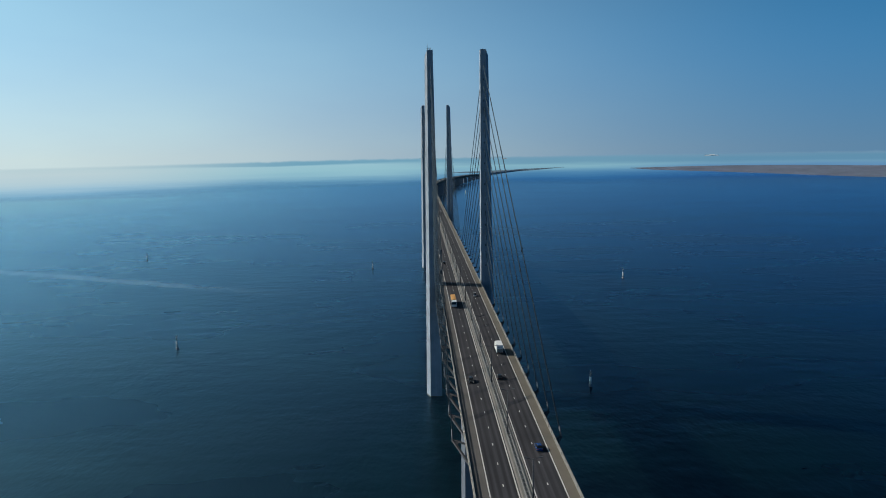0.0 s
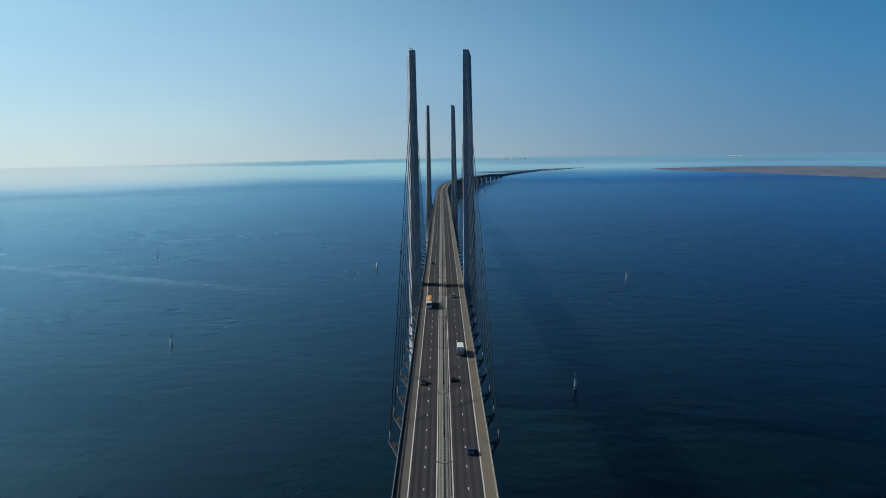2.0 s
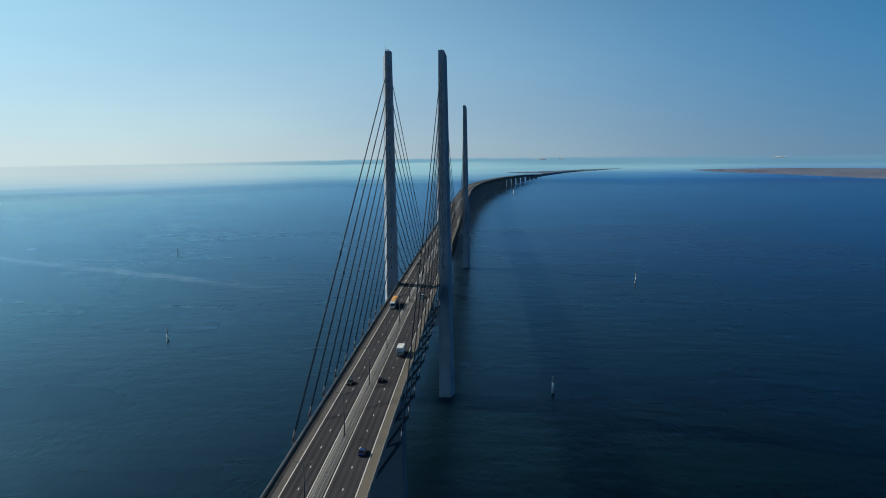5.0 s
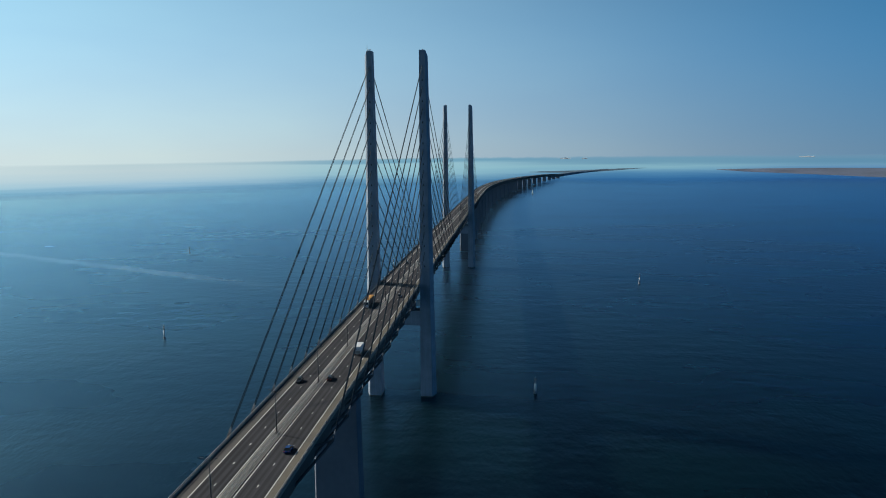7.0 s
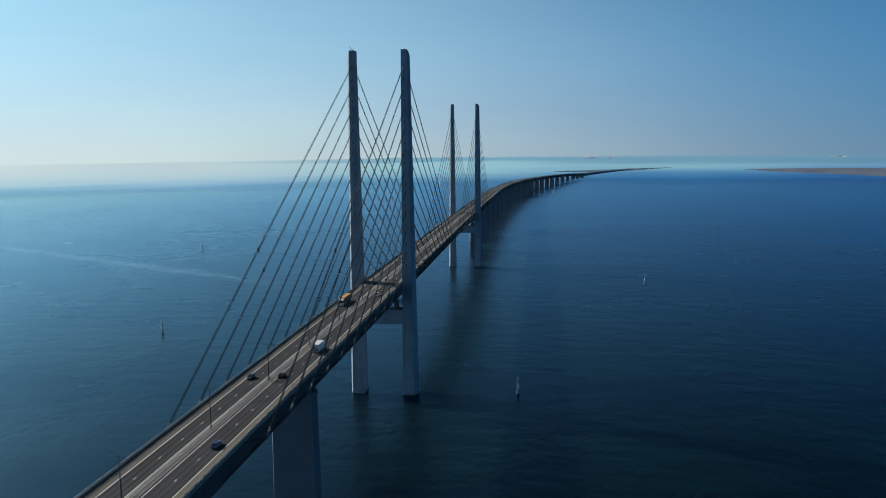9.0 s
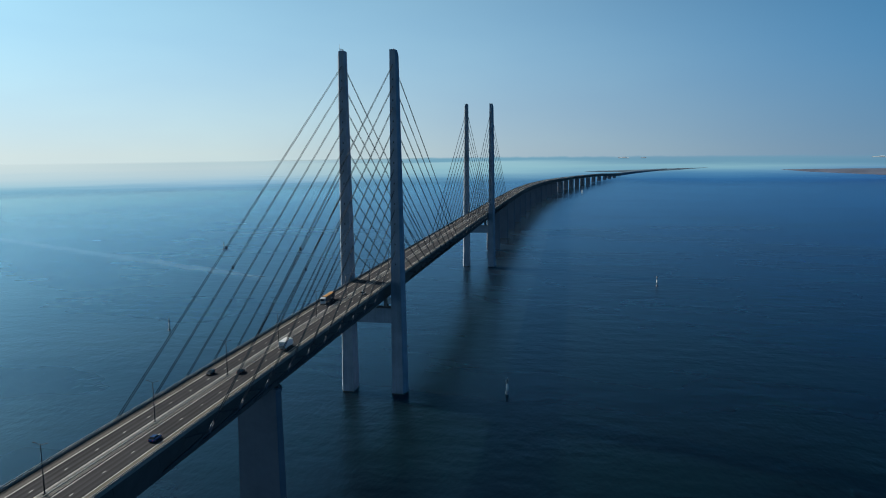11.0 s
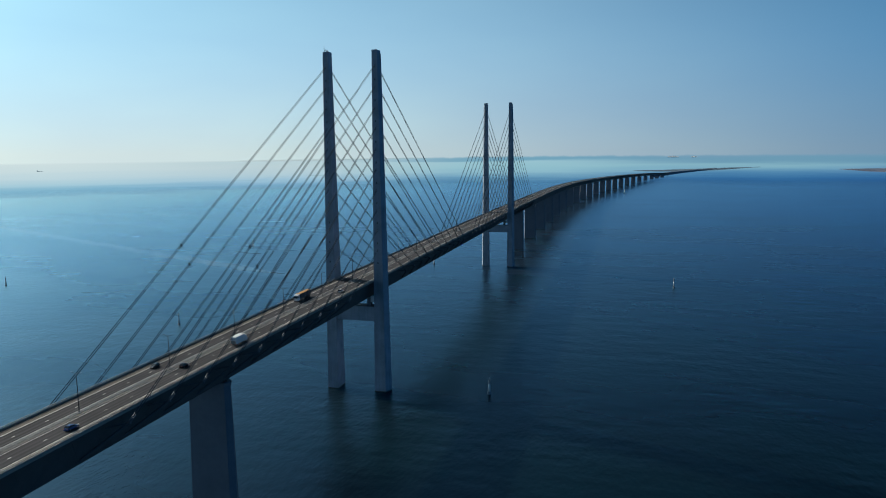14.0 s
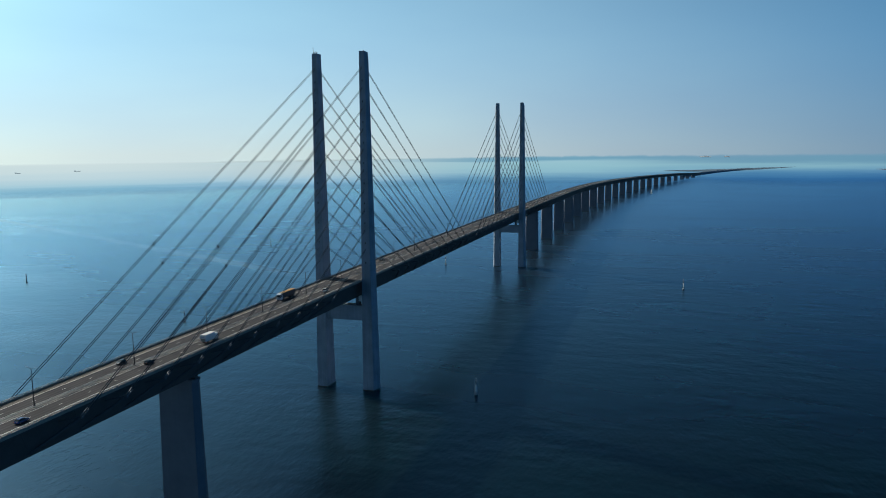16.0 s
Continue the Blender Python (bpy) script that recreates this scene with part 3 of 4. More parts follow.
def build_deck():
    deck = thing("bridge_deck", "straight motorway deck with dark asphalt carriageways on a concrete slab over a steel truss", "bridge deck", kind="structure")
    segments = ((START, 300.0), (300.0, 1280.0), (1280.0, END))
    for s0, s1 in segments:
        sweep([(-SIDE, 0), (-SIDE, -0.55), (-8.0, -0.95), (8.0, -0.95), (SIDE, -0.55), (SIDE, 0)][::-1], s0, s1).part("slab", SLAB, deck, "pale concrete slab")
        for sx in (-1, 1):
            a, b = sorted((sx * 1.55, AXIS + sx * ASPH))
            sweep(rect(a, b, -0.1, 0.05), s0, s1).part("carriageway", ASPHALT, deck, "dark worn asphalt")
            a, b = sorted((AXIS + sx * (ASPH + 0.003), sx * 12.0))
            sweep(rect(a, b, -0.1, 0.035), s0, s1).part("shoulder", SHOULDER if sx > 0 else GUTTER, deck, "bare tan concrete strip" if sx > 0 else "grey shoulder strip")
            for x in (1.8, 8.85):
                a, b = sorted((AXIS * (x > 5) + sx * x, AXIS * (x > 5) + sx * (x + 0.28)))
                sweep(rect(a, b, 0.0, 0.056), s0, s1).part("edge_line", PAINT, deck, "white painted line")
            a, b = sorted((sx * 12.003, sx * SIDE))
            sweep(rect(a, b, 0.004, 0.28), s0, s1).part("kerb", SLAB, deck, "pale concrete edge beam")
        for sx in (-1, 1):
            a, b = sorted((sx * 1.12, sx * 1.47))
            sweep(rect(a, b, 0.1, 0.24), s0, s1).part("median_kerb", SLAB, deck, "pale concrete kerb of the median")
        sweep(rect(-1.547, 1.547, -0.1, 0.16), s0, s1).part("median_strip", MEDIAN, deck, "light concrete strip between the carriageways")
    dash = Shape().add([(e, d, 0.0) for d, e in ((0, -0.12), (0, 0.12), (3.2, 0.12), (3.2, -0.12))], [(0, 1, 2, 3)])
    me = None
    for sx in (-1, 1):
        rest = Shape()
        s = -600.0
        while s < 1050:
            at = on_line(s, AXIS + sx * 5.33, 0.057)
            if -420 < s < 500:
                if me is None:
                    ob = dash.part("lane_dash", PAINT, deck, "white painted dash of the lane line")
                    ob.location = at
                    me = ob.data
                else:
                    shared("lane_dash", me, deck, Matrix.Translation(at), "white painted dash of the lane line")
            else:
                rest.add([(at[0] + x, at[1] + y, at[2]) for x, y, z in dash.v], dash.f)
            s += 12.0
        rest.part("lane_dashes", PAINT, deck, "white dashed lane line", kind="stuff")
    return deck


def rail_set(name, label, x, rails, post, posts_near, pitch, group):
    """A steel barrier along the deck: rails as sweeps, posts as pieces."""
    rail = thing(name, label, "guard rail", group)
    for z0, z1, t in rails:
        for s0, s1 in ((START, 1280.0), (1280.0, END)):
            sweep(rect(x - t / 2, x + t / 2, z0, z1), s0, s1).part("rail", GALV, rail)
    first = None
    rest = Shape()
    s = -600.0
    while s < 1250:
        p = on_line(s, x)
        if posts_near[0] <= s <= posts_near[1]:
            if first is None:
                sh = Shape().box(-post[0] / 2, post[0] / 2, -post[1] / 2, post[1] / 2, 0, post[2])
                ob = sh.part("post", GALV, rail)
                ob.matrix_basis = Matrix.Translation(p)
                first = ob.data
            else:
                shared("post", first, rail, Matrix.Translation(p))
        else:
            rest.box(p[0] - post[0] / 2, p[0] + post[0] / 2, p[1] - post[1] / 2, p[1] + post[1] / 2, p[2], p[2] + post[2])
        s += pitch
    if x == 0.5:
        bars = Shape()
        s = -600.0
        while s < 1250:
            p = on_line(s, 0, 0.54)
            bars.box(-0.41, 0.41, p[1] - 0.09, p[1] + 0.09, p[2], p[2] + 0.1)
            s += 2.2
        bars.part("spacer_bars", GALV, rail, kind="stuff")
    rest.part("post_row", GALV, rail, kind="stuff")
    return rail


def build_truss():
    truss = thing("truss_girder", "dark steel truss girder carrying the deck, with a railway level below", "truss girder", kind="structure")
    for s0, s1 in ((START, 1280.0), (1280.0, END)):
        for sx in (-1, 1):
            for nm, x, z in (("top_chord", 9.2, -1.6), ("bottom_chord", 7.6, -10.2)):
                sweep(rect(sx * x - 0.45, sx * x + 0.45, z - 0.6, z + 0.6), s0, s1).part(nm, TRUSS, truss)
        sweep(rect(-7.1, 7.1, -10.5, -9.8), s0, s1).part("railway_deck", TRUSS, truss, "dark lower deck")
        # sheets added over the open truss sides, standing in for the shade inside
        for sx in (-1, 1):
            sweep([(sx * x, z) for x, z in ((9.3, -1.2), (9.5, -1.2), (7.95, -10.6), (7.75, -10.6))][::sx], s0, s1).part("infill_sheet", TRUSS, truss, "added dark sheet closing the open truss side, for the dark inside")
    rest = {-1: Shape(), 1: Shape()}
    s = START + 14
    while s < END - 40:
        flip = -1 if (s < 0 or 245 < s < 490) else 1
        low = s + flip * 16
        for sx in (-1, 1):
            ends = ((on_line(s, sx * 9.2, -1.6), 0.6, 0.75), (on_line(s + flip * 20, sx * 9.2, -1.6), 0.5, 0.6))
            for top, w, h in ends:
                if -340 < s < 520:
                    Shape().beam(top, on_line(low, sx * 7.6, -10.6), w, h).part("diagonal", TRUSS, truss)
                else:
                    rest[sx].beam(top, on_line(low, sx * 7.6, -10.6), w, h)
        s += 20.0
    for sx in (-1, 1):
        rest[sx].part("diagonals", TRUSS, truss, "dark inclined steel members", kind="stuff")
    return truss


build_deck()
build_truss()
for sx in (-1, 1):
    rail_set("guard_rail", "pale galvanised steel guard rail on the outer edge of the deck", sx * 12.2, ((0.30, 0.66, 0.10), (0.92, 1.16, 0.14)), (0.36, 0.16, 1.07), (-330, 200), 4.7, "guard rails on the deck")
    rail_set("median_rail", "pale steel crash barrier on the median strip", sx * 0.5, ((0.50, 0.68, 0.16),), (0.14, 0.16, 0.52), (-330, 60), 4.0, "crash barriers on the median")


# ---- pylons ----
def leg_ring(z, side):
    """Five-sided section of a leg at height z; side -1 is the leg on the sunlit side. The ridge points outwards."""
    k = z / 203.5
    inner = 12.0 + 1.6 * k
    face = 7.0 - 3.65 * k
    ridge = 2.2 - 0.8 * k
    half = 5.6 - 2.9 * k
    ring = [(inner, -half), (inner + face, -half), (inner + face + ridge, 0.0), (inner + face, half), (inner, half)]
    pts = [(side * x, y, z) for x, y in ring]
    return pts if side > 0 else pts[::-1]


def face_point(z, side):
    k = z / 203.5
    return side * (12.0 + 1.6 * k + (7.0 - 3.65 * k) * 0.5), 5.6 - 2.9 * k


def build_pylon(y0, name_label):
    pyl = thing("pylon", name_label, "bridge pylon", "pylons of the bridge", at=(0, y0, 0))
    for side in (-1, 1):
        sh = Shape()
        top = leg_ring(205.0, side)
        cut = [(x, y, 205.0 - max(0.0, (abs(x) - 16.9)) * 2.3) for x, y, z in top]
        sh.loft([leg_ring(z, side) for z in (0.7, 40, 80, 120, 160, 198.0)] + [cut])
        leg = sh.part("leg", PYLON, pyl, "tall tapered five-sided concrete leg")
        foot = Shape().loft([leg_ring(-12.0, side), leg_ring(0.7, side)])
        foot.part("foot", WET, leg, "dark tide-stained foot at the waterline")
        me = None
        for k in range(10):
            for fb in (-1, 1):
                z = 80 + 12 * k
                x, h = face_point(z, side)
                at = Matrix.Translation((x, fb * (h + 0.02), z))
                if me is None:
                    hatch = Shape().box(-0.32, 0.32, -0.08, 0.08, -0.55, 0.55).part("hatch", DARK, leg)
                    hatch.matrix_basis = at
                    me = hatch.data
                else:
                    shared("hatch", me, leg, at)
        lamp = Shape().tube((side * 15.4, 0.0, 204.9), (side * 15.4, 0.0, 205.6), 0.35, 0.3)
        lamp.part("warning_lamp", REDLAMP, leg, "small red lamp on the top")
    beam = Shape()
    beam.loft([[(-13.1, y, z) for y, z in ((-3.9, 44.0), (3.9, 44.0), (3.9, 53.0), (-3.9, 53.0))], [(13.1, y, z) for y, z in ((-3.9, 44.0), (3.9, 44.0), (3.9, 53.0), (-3.9, 53.0))]])
    beam.part("cross_beam", PYLON, pyl, "heavy concrete beam between the legs under the deck")
    for x in (-8, 8):
        Shape().box(x - 1.2, x + 1.2, -1.4, 1.4, 52.95, deck_z(y0) - 10.75).part("bearing", PIER, pyl)
        k = 1 if x > 0 else -1
        # block added at each leg; its white replaces sunlight that the girder blocks
        Shape().box(min(k * 10.2, k * 12.5), max(k * 10.2, k * 12.5), -4.6, -2.2, 56.2, 59.4).part("whitened_side_block", WHITE, pyl, "side block, whitened to stand in for sunlight on it")
    return pyl


near_pylon = build_pylon(0.0, "pair of tall tapered concrete legs standing in the sea")
mast = Shape().tube((-16.6, -1.2, 203.5), (-16.6, -1.2, 208.6), 0.12, 0.07)
mast.tube((-17.0, -1.2, 206.9), (-16.2, -1.2, 206.9), 0.06)
mast.part("antenna_mast", GALV, near_pylon, "thin antenna on one leg")
ring = Shape()
for i in range(10):
    a, b = (2 * math.pi * j / 10 for j in (i, i + 1))
    ring.tube((-15.9 + 1.1 * math.cos(a), 1.3 * math.sin(a), 206.2), (-15.9 + 1.1 * math.cos(b), 1.3 * math.sin(b), 206.2), 0.06, n=5)
    ring.tube((-15.9 + 1.1 * math.cos(a), 1.3 * math.sin(a), 204.9), (-15.9 + 1.1 * math.cos(a), 1.3 * math.sin(a), 206.2), 0.05, n=5)
ring.part("top_railing", GALV, near_pylon, "small railing on one leg's top")
build_pylon(490.0, "pair of tall tapered concrete legs beyond the main span")


# ---- stay cables and outriggers ----
ANCHOR_X, SPREAD = 15.6, 0.42


def build_stay(y0, side, fb, j):
    """Stay number j of one leg, towards -y (fb -1) or +y (fb 1): two strands one above the other, sockets, and a clamp on the longest."""
    ya = y0 + fb * (50 + 19.75 * j)
    low = Vector((side * ANCHOR_X, ya, deck_z(ya) - 1.4))
    zt = 88 + 12 * j
    x, h = face_point(zt, side)
    high = Vector((x, y0 + fb * (h - 0.3), zt))
    d = (high - low).normalized()
    low = low - d * 1.8
    up = (Vector((1, 0, 0)).cross(d)).normalized()
    if up.z < 0:
        up = -up
    stay = thing("stay_cable", "pair of straight dark strands from the pylon leg to the deck", "stay cable", "stay cables of the bridge")
    for e in (-1, 1):
        Shape().tube(low + up * SPREAD * e, high + up * SPREAD * e, 0.14, n=6).part("strand", CABLE, stay, smooth=True)
        Shape().tube(low + up * SPREAD * e - d * 0.3, low + up * SPREAD * e + d * 3.2, 0.2, 0.18, n=8).part("socket", SOCKET, stay, "pale steel sleeve at the foot", smooth=True)
    if j >= 8:
        f = {9: 0.335, 8: 0.295}[j]
        c = low.lerp(high, f)
        Shape().beam(c - up * 0.85, c + up * 0.85, 0.55, 0.55, up=(1, 0, 0)).part("clamp", CABLE, stay, "dark clamp joining both strands")
    # outrigger
    rig = thing("outrigger", "dark steel outrigger holding a stay cable beside the deck", "outrigger", "outriggers along the deck")
    tip = low - up * 0.1
    root = Vector(on_line(ya + fb * 15, side * 7.9, -10.0))
    Shape().beam(tip, root, 0.6, 0.6).part("strut", RIG, rig)
    tie = Vector(on_line(ya + fb * 5.0, side * 9.6, -3.4))
    Shape().beam(tip, tie, 0.5, 0.4).part("tie", RIG, rig)
    gusset = Vector((0.0, 0.12, 0.0))
    corner = (tip.lerp(tie, 0.3), tip.lerp(root, 0.16), tip)
    Shape().loft([[p - gusset for p in corner], [p + gusset for p in corner]]).part("gusset_plate", RIG, rig)
    Shape().box(tip.x - 0.3, tip.x + 0.3, tip.y - 0.36, tip.y + 0.36, tip.z - 0.55, tip.z + 0.1).part("anchor_block", SOCKET, rig, "grey steel anchor block")


for y0 in (0.0, 490.0):
    for side in (-1, 1):
        for fb in (-1, 1):
            for j in range(10):
                build_stay(y0, side, fb, j)


# ---- piers ----
def build_pier(s):
    x0, y0, z0 = on_line(s)
    a = (s - BEND) / RADIUS if s > BEND else 0.0
    top = z0 - 11.2
    pier = thing("pier", "tapered concrete pier standing in the sea under the girder", "bridge pier", "piers under the deck")
    pier.matrix_basis = pose(x0, y0, 0, 0, 0, -math.degrees(a))

    def ringz(z, k=1.0):
        e = (top - z) * 0.012
        hx, hy = (9.2 + e) * k, (2.5 + e * 1.3) * k
        return [(-hx, 0, z), (-hx + 1.3, -hy, z), (hx - 1.3, -hy, z), (hx, 0, z), (hx - 1.3, hy, z), (-hx + 1.3, hy, z)]

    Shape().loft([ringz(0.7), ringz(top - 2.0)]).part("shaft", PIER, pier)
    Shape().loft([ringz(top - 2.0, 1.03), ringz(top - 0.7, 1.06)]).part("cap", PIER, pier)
    Shape().loft([ringz(-10.0), ringz(0.7)]).part("foot", WET, pier, "dark tide-stained foot at the waterline")
    for x in (-7.6, 7.6):
        Shape().box(x - 0.9, x + 0.9, -1.1, 1.1, top - 0.72, top + 0.3).part("bearing", TRUSS, pier)


for s in [-584, -444, -303, -162.5, 650, 791] + [791 + 140 * i for i in range(1, 19)] + [3311 + 120 * i for i in range(1, 4)]:
    build_pier(float(s))


# ---- lamps ----
def build_lamp(s):
    x, y, z = on_line(s)
    lamp = thing("street_lamp", "slim dark steel lamp post with two arms on the median", "street lamp", "street lamps on the median", at=(x, y, z + 0.1))
    Shape().tube((0, 0, 0), (0, 0, 12.6), 0.19, 0.12).part("post", LAMP, lamp, smooth=True)
    Shape().box(-0.3, 0.3, -0.3, 0.3, 0, 0.7).part("foot", LAMP, lamp)
    for sx in (-1, 1):
        Shape().tube((0, 0, 12.4), (sx * 1.5, 0, 12.9), 0.07, 0.06).part("arm", LAMP, lamp)
        Shape().loft([[(sx * 1.3, -0.18, 12.82), (sx * 2.1, -0.14, 12.96), (sx * 2.1, 0.14, 12.96), (sx * 1.3, 0.18, 12.82)][::sx], [(sx * 1.3, -0.14, 12.98), (sx * 2.1, -0.1, 13.06), (sx * 2.1, 0.1, 13.06), (sx * 1.3, 0.14, 12.98)][::sx]]).part("lamp_head", LAMP, lamp, "flat lamp head")


for i in range(-8, 27):
    build_lamp(-232 + 45 * i)


# ---- navigation marks ----
def build_mark(x, y, h, tall=False):
    mark = thing("navigation_mark", "slender white and dark beacon standing in the sea", "beacon", "beacons in the water", at=(x, y, 0))
    Shape().tube((0, 0, -3), (0, 0, 1.6), 1.2, 1.1, n=10).part("float", MARK, mark, "dark base at the waterline", smooth=True)
    Shape().tube((0, 0, 1.6), (0, 0, h * 0.6), 0.8, 0.65, n=10).part("column", WHITE, mark, "white column", smooth=True)
    Shape().tube((0, 0, h * 0.6), (0, 0, h * 0.82), 0.5, 0.45, n=10).part("upper_column", MARK, mark, "dark upper band", smooth=True)
    plat = Shape().tube((0, 0, h * 0.80), (0, 0, h * 0.82), 1.0, 1.0, n=10)
    plat.part("platform", GALV, mark)
    top = Shape()
    for i in range(4):
        a = math.pi / 4 + i * math.pi / 2
        top.tube((0.8 * math.cos(a), 0.8 * math.sin(a), h * 0.82), (0.25 * math.cos(a), 0.25 * math.sin(a), h * 0.97), 0.08, n=5)
    top.part("lantern_frame", GALV, mark)
    Shape().tube((0, 0, h * 0.93), (0, 0, h), 0.3, 0.2).part("lantern", WHITE, mark)


for x, y, h in ((-212.1, 121, 11.5), (-414.3, 610, 11.5), (208.2, 379.4, 12), (81.2, 5.9, 10.5), (-84.4, 488, 11.5), (-518, 242, 11.5)):
    build_mark(x, y, h)


# ---- sailing boat ----
boat = thing("sailing_boat", "small white sailing boat far out on the water", "sailing boat", at=(143, 2110, 0))
boat.rotation_euler = (0, 0, radians(-38))
Shape().loft([[(-4.5, -0.6, -0.2), (-4.5, 0.6, -0.2), (1, 1.3, -0.2), (5, 0.1, -0.2), (5, -0.1, -0.2), (1, -1.3, -0.2)][::-1], [(-4.8, -0.9, 1.1), (-4.8, 0.9, 1.1), (1, 1.6, 1.1), (5.8, 0.1, 1.3), (5.8, -0.1, 1.3), (1, -1.6, 1.1)][::-1]]).part("hull", WHITE, boat)
Shape().tube((0.6, 0, 1), (0.6, 0, 15.5), 0.12).part("mast", GALV, boat)
Shape().loft([[(0.3, -0.04, 2.2), (0.3, 0.04, 2.2), (0.3, 0.04, 15), (0.3, -0.04, 15)], [(-4.6, 0.5, 2.2), (-4.6, 0.58, 2.2), (-0.2, 0.1, 14.6), (-0.2, 0.02, 14.6)]]).part("sail", WHITE, boat)


# ---- vehicles ----
def wheel(parent, x, y, r, w):
    ob = Shape().tube((x - w / 2, y, r), (x + w / 2, y, r), r, n=14).part("wheel", TYRE, parent, "black tyre")
    Shape().tube((x - w / 2 - 0.01, y, r), (x + w / 2 + 0.01, y, r), r * 0.58, n=10).part("rim", RIM, ob)
    return ob


def ring_at(y, hw, z0, z1, bulge=0.06):
    """A car's cross section at y: half width, sill and top, with rounded shoulders."""
    h = z1 - z0
    return [(-hw + bulge, y, z0), (hw - bulge, y, z0), (hw, y, z0 + 0.3 * h), (hw - 0.02, y, z0 + 0.75 * h), (hw - 0.12, y, z1), (-hw + 0.12, y, z1), (-hw + 0.02, y, z0 + 0.75 * h), (-hw, y, z0 + 0.3 * h)]


def build_car(x, s, away, paint, label, tall=0.0):
    """A car of 4.4 m; away: driving towards the far pylons."""
    px, py, pz = on_line(s, x, 0.052)
    car = thing("car", label, "car", "cars on the bridge")
    car.matrix_basis = pose(px, py, pz, 0, 0, 0 if away else 180)
    body = Shape().loft([ring_at(y, hw, 0.28, z) for y, hw, z in ((-2.2, 0.74, 0.78), (-2.05, 0.84, 0.92), (-1.2, 0.9, 0.98), (0.4, 0.9, 0.98), (1.1, 0.89, 0.94), (1.9, 0.84, 0.80), (2.2, 0.70, 0.62))])
    body.part("body", paint, car, smooth=False)
    t = tall
    cab = Shape().loft([[(-hw, y, z) for hw, y, z in ((0.82, -2.0, 0.93), (0.62, -1.45 - 0.3 * t, 1.42 + t), (0.64, 0.25, 1.46 + t), (0.82, 1.15, 0.94))], [(hw, y, z) for hw, y, z in ((0.82, -2.0, 0.93), (0.62, -1.45 - 0.3 * t, 1.42 + t), (0.64, 0.25, 1.46 + t), (0.82, 1.15, 0.94))]])
    cab.part("windows", GLASS, car, "dark window band")
    Shape().loft([[(-0.6, -1.4 - 0.3 * t, 1.425 + t), (0.6, -1.4 - 0.3 * t, 1.425 + t), (0.62, 0.2, 1.465 + t), (-0.62, 0.2, 1.465 + t)], [(-0.56, -1.35 - 0.3 * t, 1.49 + t), (0.56, -1.35 - 0.3 * t, 1.49 + t), (0.58, 0.15, 1.52 + t), (-0.58, 0.15, 1.52 + t)]]).part("roof", paint, car)
    for wx in (-0.82, 0.82):
        for wy in (-1.32, 1.36):
            wheel(car, wx, wy, 0.32, 0.2)
    for wx in (-0.62, 0.62):
        Shape().box(wx - 0.16, wx + 0.16, -2.24, -2.1, 0.66, 0.8).part("tail_light", REDLAMP, car)
        Shape().box(wx - 0.15, wx + 0.15, 2.05, 2.2, 0.52, 0.64).part("headlight", WHITE, car)


def build_box_truck(x, s):
    px, py, pz = on_line(s, x, 0.052)
    tr = thing("box_truck", "white box truck with a plain cargo body driving on the asphalt", "truck")
    tr.matrix_basis = pose(px, py, pz)
    Shape().box(-0.45, 0.45, -3.6, 4.4, 0.55, 0.95).part("chassis", TRUSS, tr)
    Shape().loft([[(-1.25, y, z) for y, z in ((-4.3, 1.0), (2.6, 1.0), (2.6, 3.75), (2.5, 3.85), (-4.2, 3.85), (-4.3, 3.75))], [(1.25, y, z) for y, z in ((-4.3, 1.0), (2.6, 1.0), (2.6, 3.75), (2.5, 3.85), (-4.2, 3.85), (-4.3, 3.75))]]).part("cargo_body", WHITE, tr, "white box body")
    cabx = [(2.75, 0.7), (4.75, 0.7), (4.75, 1.7), (4.45, 2.95), (4.2, 3.05), (2.75, 3.05)]
    Shape().loft([[(-1.15, y, z) for y, z in cabx], [(1.15, y, z) for y, z in cabx]]).part("cab", WHITE, tr)
    Shape().loft([[(-1.05, y, z) for y, z in ((4.76, 1.75), (4.80, 1.75), (4.53, 2.85), (4.49, 2.85))], [(1.05, y, z) for y, z in ((4.76, 1.75), (4.80, 1.75), (4.53, 2.85), (4.49, 2.85))]]).part("windscreen", GLASS, tr)
    rear = Shape()
    rear.box(-1.12, 1.12, -4.36, -4.302, 1.1, 2.3)
    rear.part("tail_lift", GALV, tr, "grey tail lift folded against the rear")
    for bx, bz, bw in ((-0.55, 2.9, 0.75), (-0.4, 2.65, 0.95), (0.45, 2.9, 0.35)):
        Shape().box(bx - bw / 2, bx + bw / 2, -4.318, -4.302, bz - 0.07, bz + 0.07).part("lettering_bar", CARBLUE, tr, "dark bar of lettering")
    for wx in (-1.0, 1.0):
        for wy in (-2.4, 3.6):
            wheel(tr, wx, wy, 0.48, 0.34)
        Shape().box(wx - 0.14, wx + 0.14, -4.38, -4.30, 0.75, 0.92).part("tail_light", REDLAMP, tr)
        Shape().box(wx * 1.28 - 0.06, wx * 1.28 + 0.06, 4.25, 4.4, 2.0, 2.7).part("mirror", TRUSS, tr)


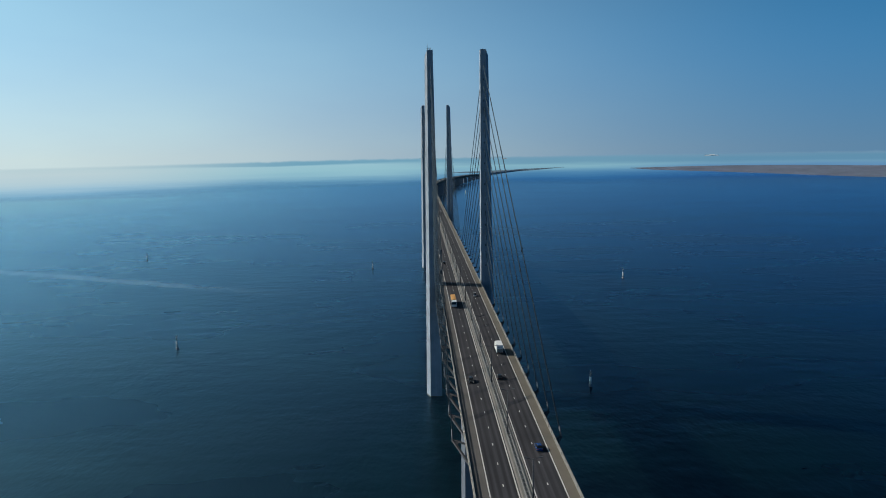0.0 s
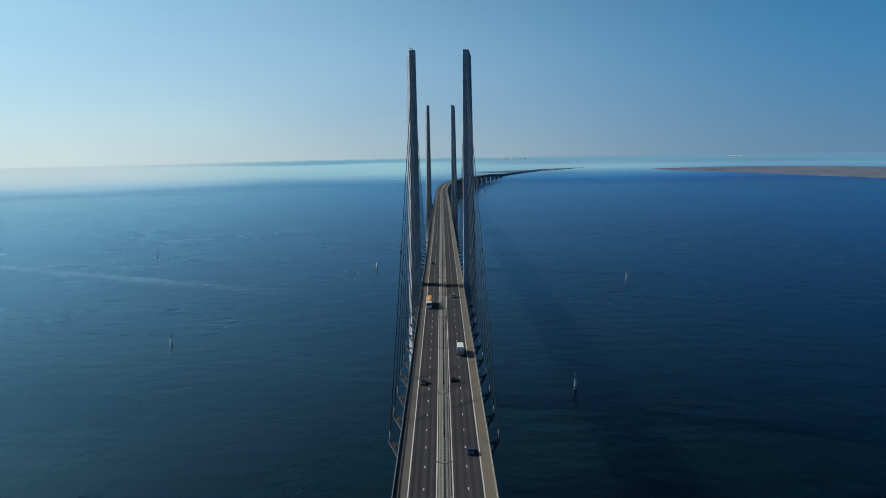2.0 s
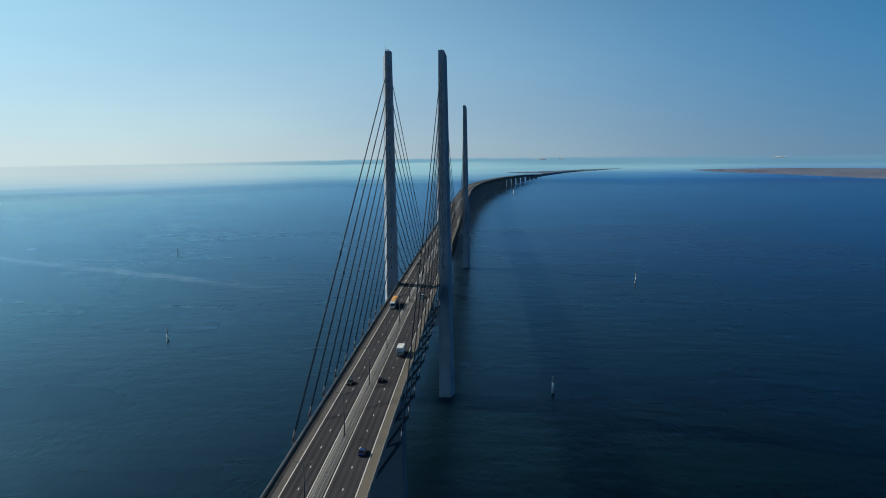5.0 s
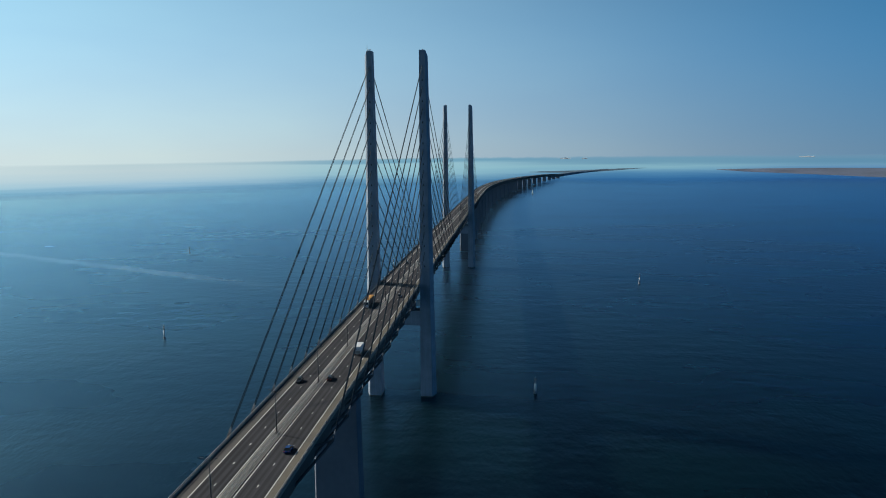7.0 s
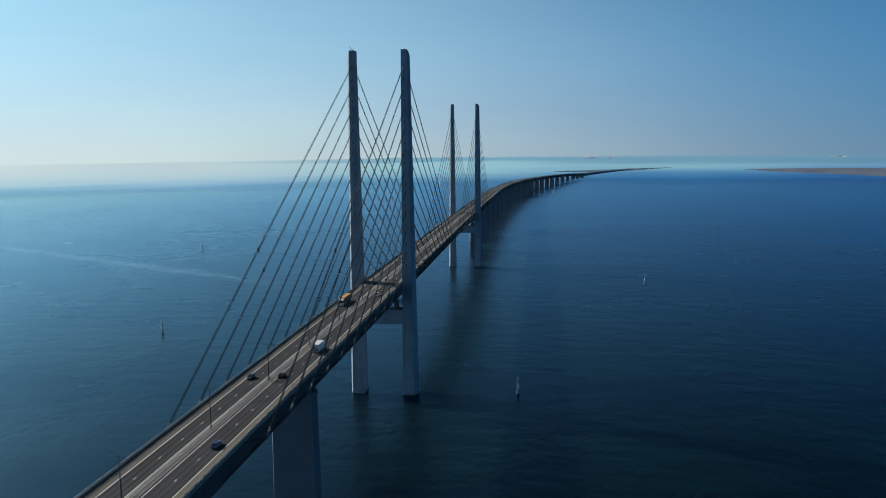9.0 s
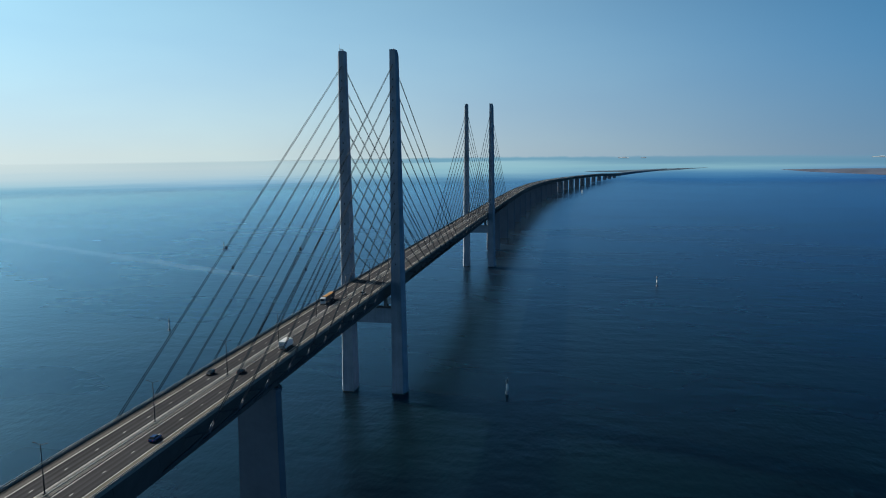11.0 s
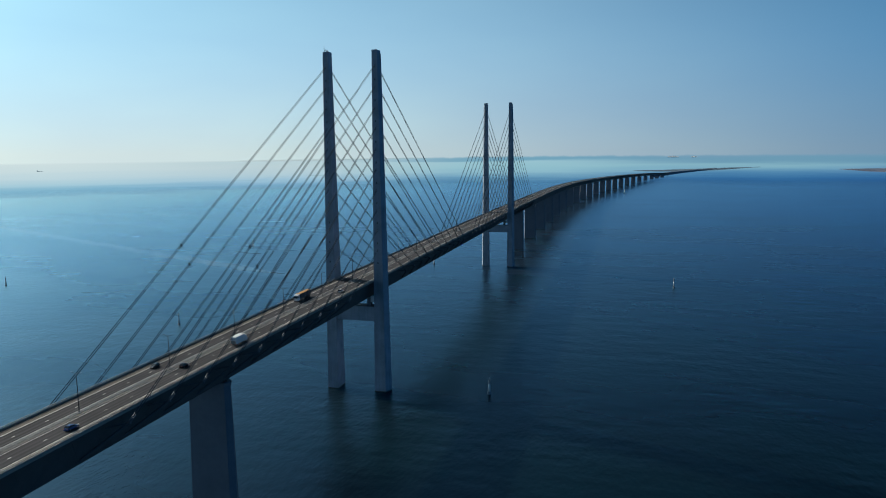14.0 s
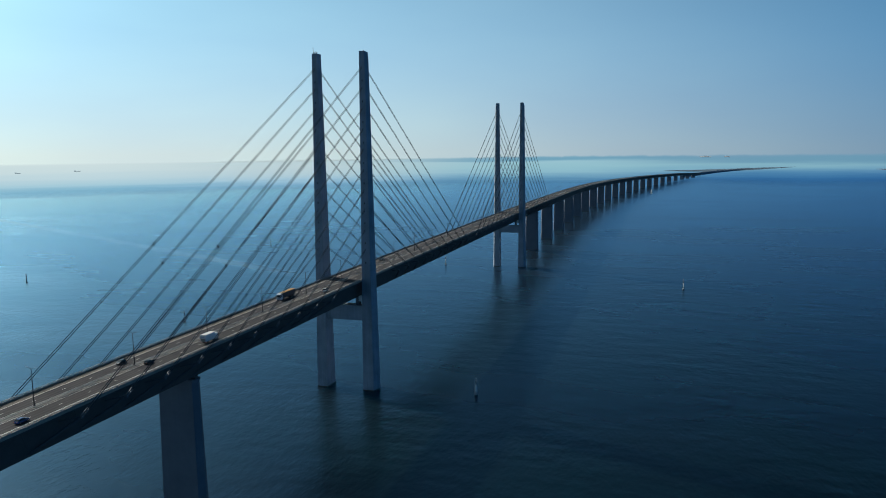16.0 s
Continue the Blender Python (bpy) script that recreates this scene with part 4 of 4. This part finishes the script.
def build_lorry(x, s):
    px, py, pz = on_line(s, x, 0.052)
    lo = thing("articulated_lorry", "long lorry with a pale cab and an orange-topped trailer", "lorry")
    lo.matrix_basis = pose(px, py, pz, 0, 0, 180)
    cabp = [(5.6, 0.6), (7.8, 0.6), (7.85, 1.9), (7.55, 3.2), (7.0, 3.6), (5.6, 3.75)]
    Shape().loft([[(-1.22, y, z) for y, z in cabp], [(1.22, y, z) for y, z in cabp]]).part("cab", CARWHITE, lo, "pale blue-white cab")
    Shape().loft([[(-1.1, y, z) for y, z in ((7.86, 1.9), (7.90, 1.9), (7.62, 3.1), (7.58, 3.1))], [(1.1, y, z) for y, z in ((7.86, 1.9), (7.90, 1.9), (7.62, 3.1), (7.58, 3.1))]]).part("windscreen", GLASS, lo)
    for sx in (-1, 1):
        Shape().box(sx * 1.235 - 0.015, sx * 1.235 + 0.015, 6.4, 7.4, 1.95, 2.75).part("side_window", GLASS, lo)
        Shape().box(sx * 1.42 - 0.08, sx * 1.42 + 0.08, 7.5, 7.66, 2.0, 2.8).part("mirror", TRUSS, lo)
        Shape().box(sx * 0.85 - 0.2, sx * 0.85 + 0.2, 7.78, 7.84, 0.75, 0.95).part("headlight", WHITE, lo)
    Shape().box(-0.5, 0.5, -7.4, 7.2, 0.7, 1.05).part("chassis", TRUSS, lo)
    Shape().box(-1.27, 1.27, -8.0, 5.2, 1.15, 3.72).part("trailer_side", NAVY, lo, "dark trailer sides")
    arc = [(1.29 * math.sin(a), 3.725 + 0.28 * math.cos(a)) for a in [math.radians(v) for v in (-90, -60, -30, 0, 30, 60, 90)]]
    Shape().loft([[(px2, y, pz2) for px2, pz2 in arc] for y in (-8.05, 5.25)]).part("tarpaulin", ORANGE, lo, "orange tarpaulin roof")
    for sx in (-1, 1):
        for wy in (-6.6, -5.3, -4.0, 3.4, 6.9):
            wheel(lo, sx * 1.02, wy, 0.5, 0.36)


build_box_truck(6.6, -150)
build_lorry(-6.9, -62)
build_car(-7.0, -186, False, CARDARK, "dark grey car coming along the asphalt")
build_car(3.2, -183, True, CARDARK, "small black car on the asphalt")
build_car(5.8, -40, True, CARWHITE, "small white van on the asphalt", 0.3)
build_car(5.2, 520, True, CARWHITE, "small white van on the asphalt", 0.5)
build_car(-6.7, 75, False, CARDARK, "dark grey car coming along the asphalt")
build_car(6.9, -243, True, CARBLUE, "small blue car with dark windows on the asphalt")
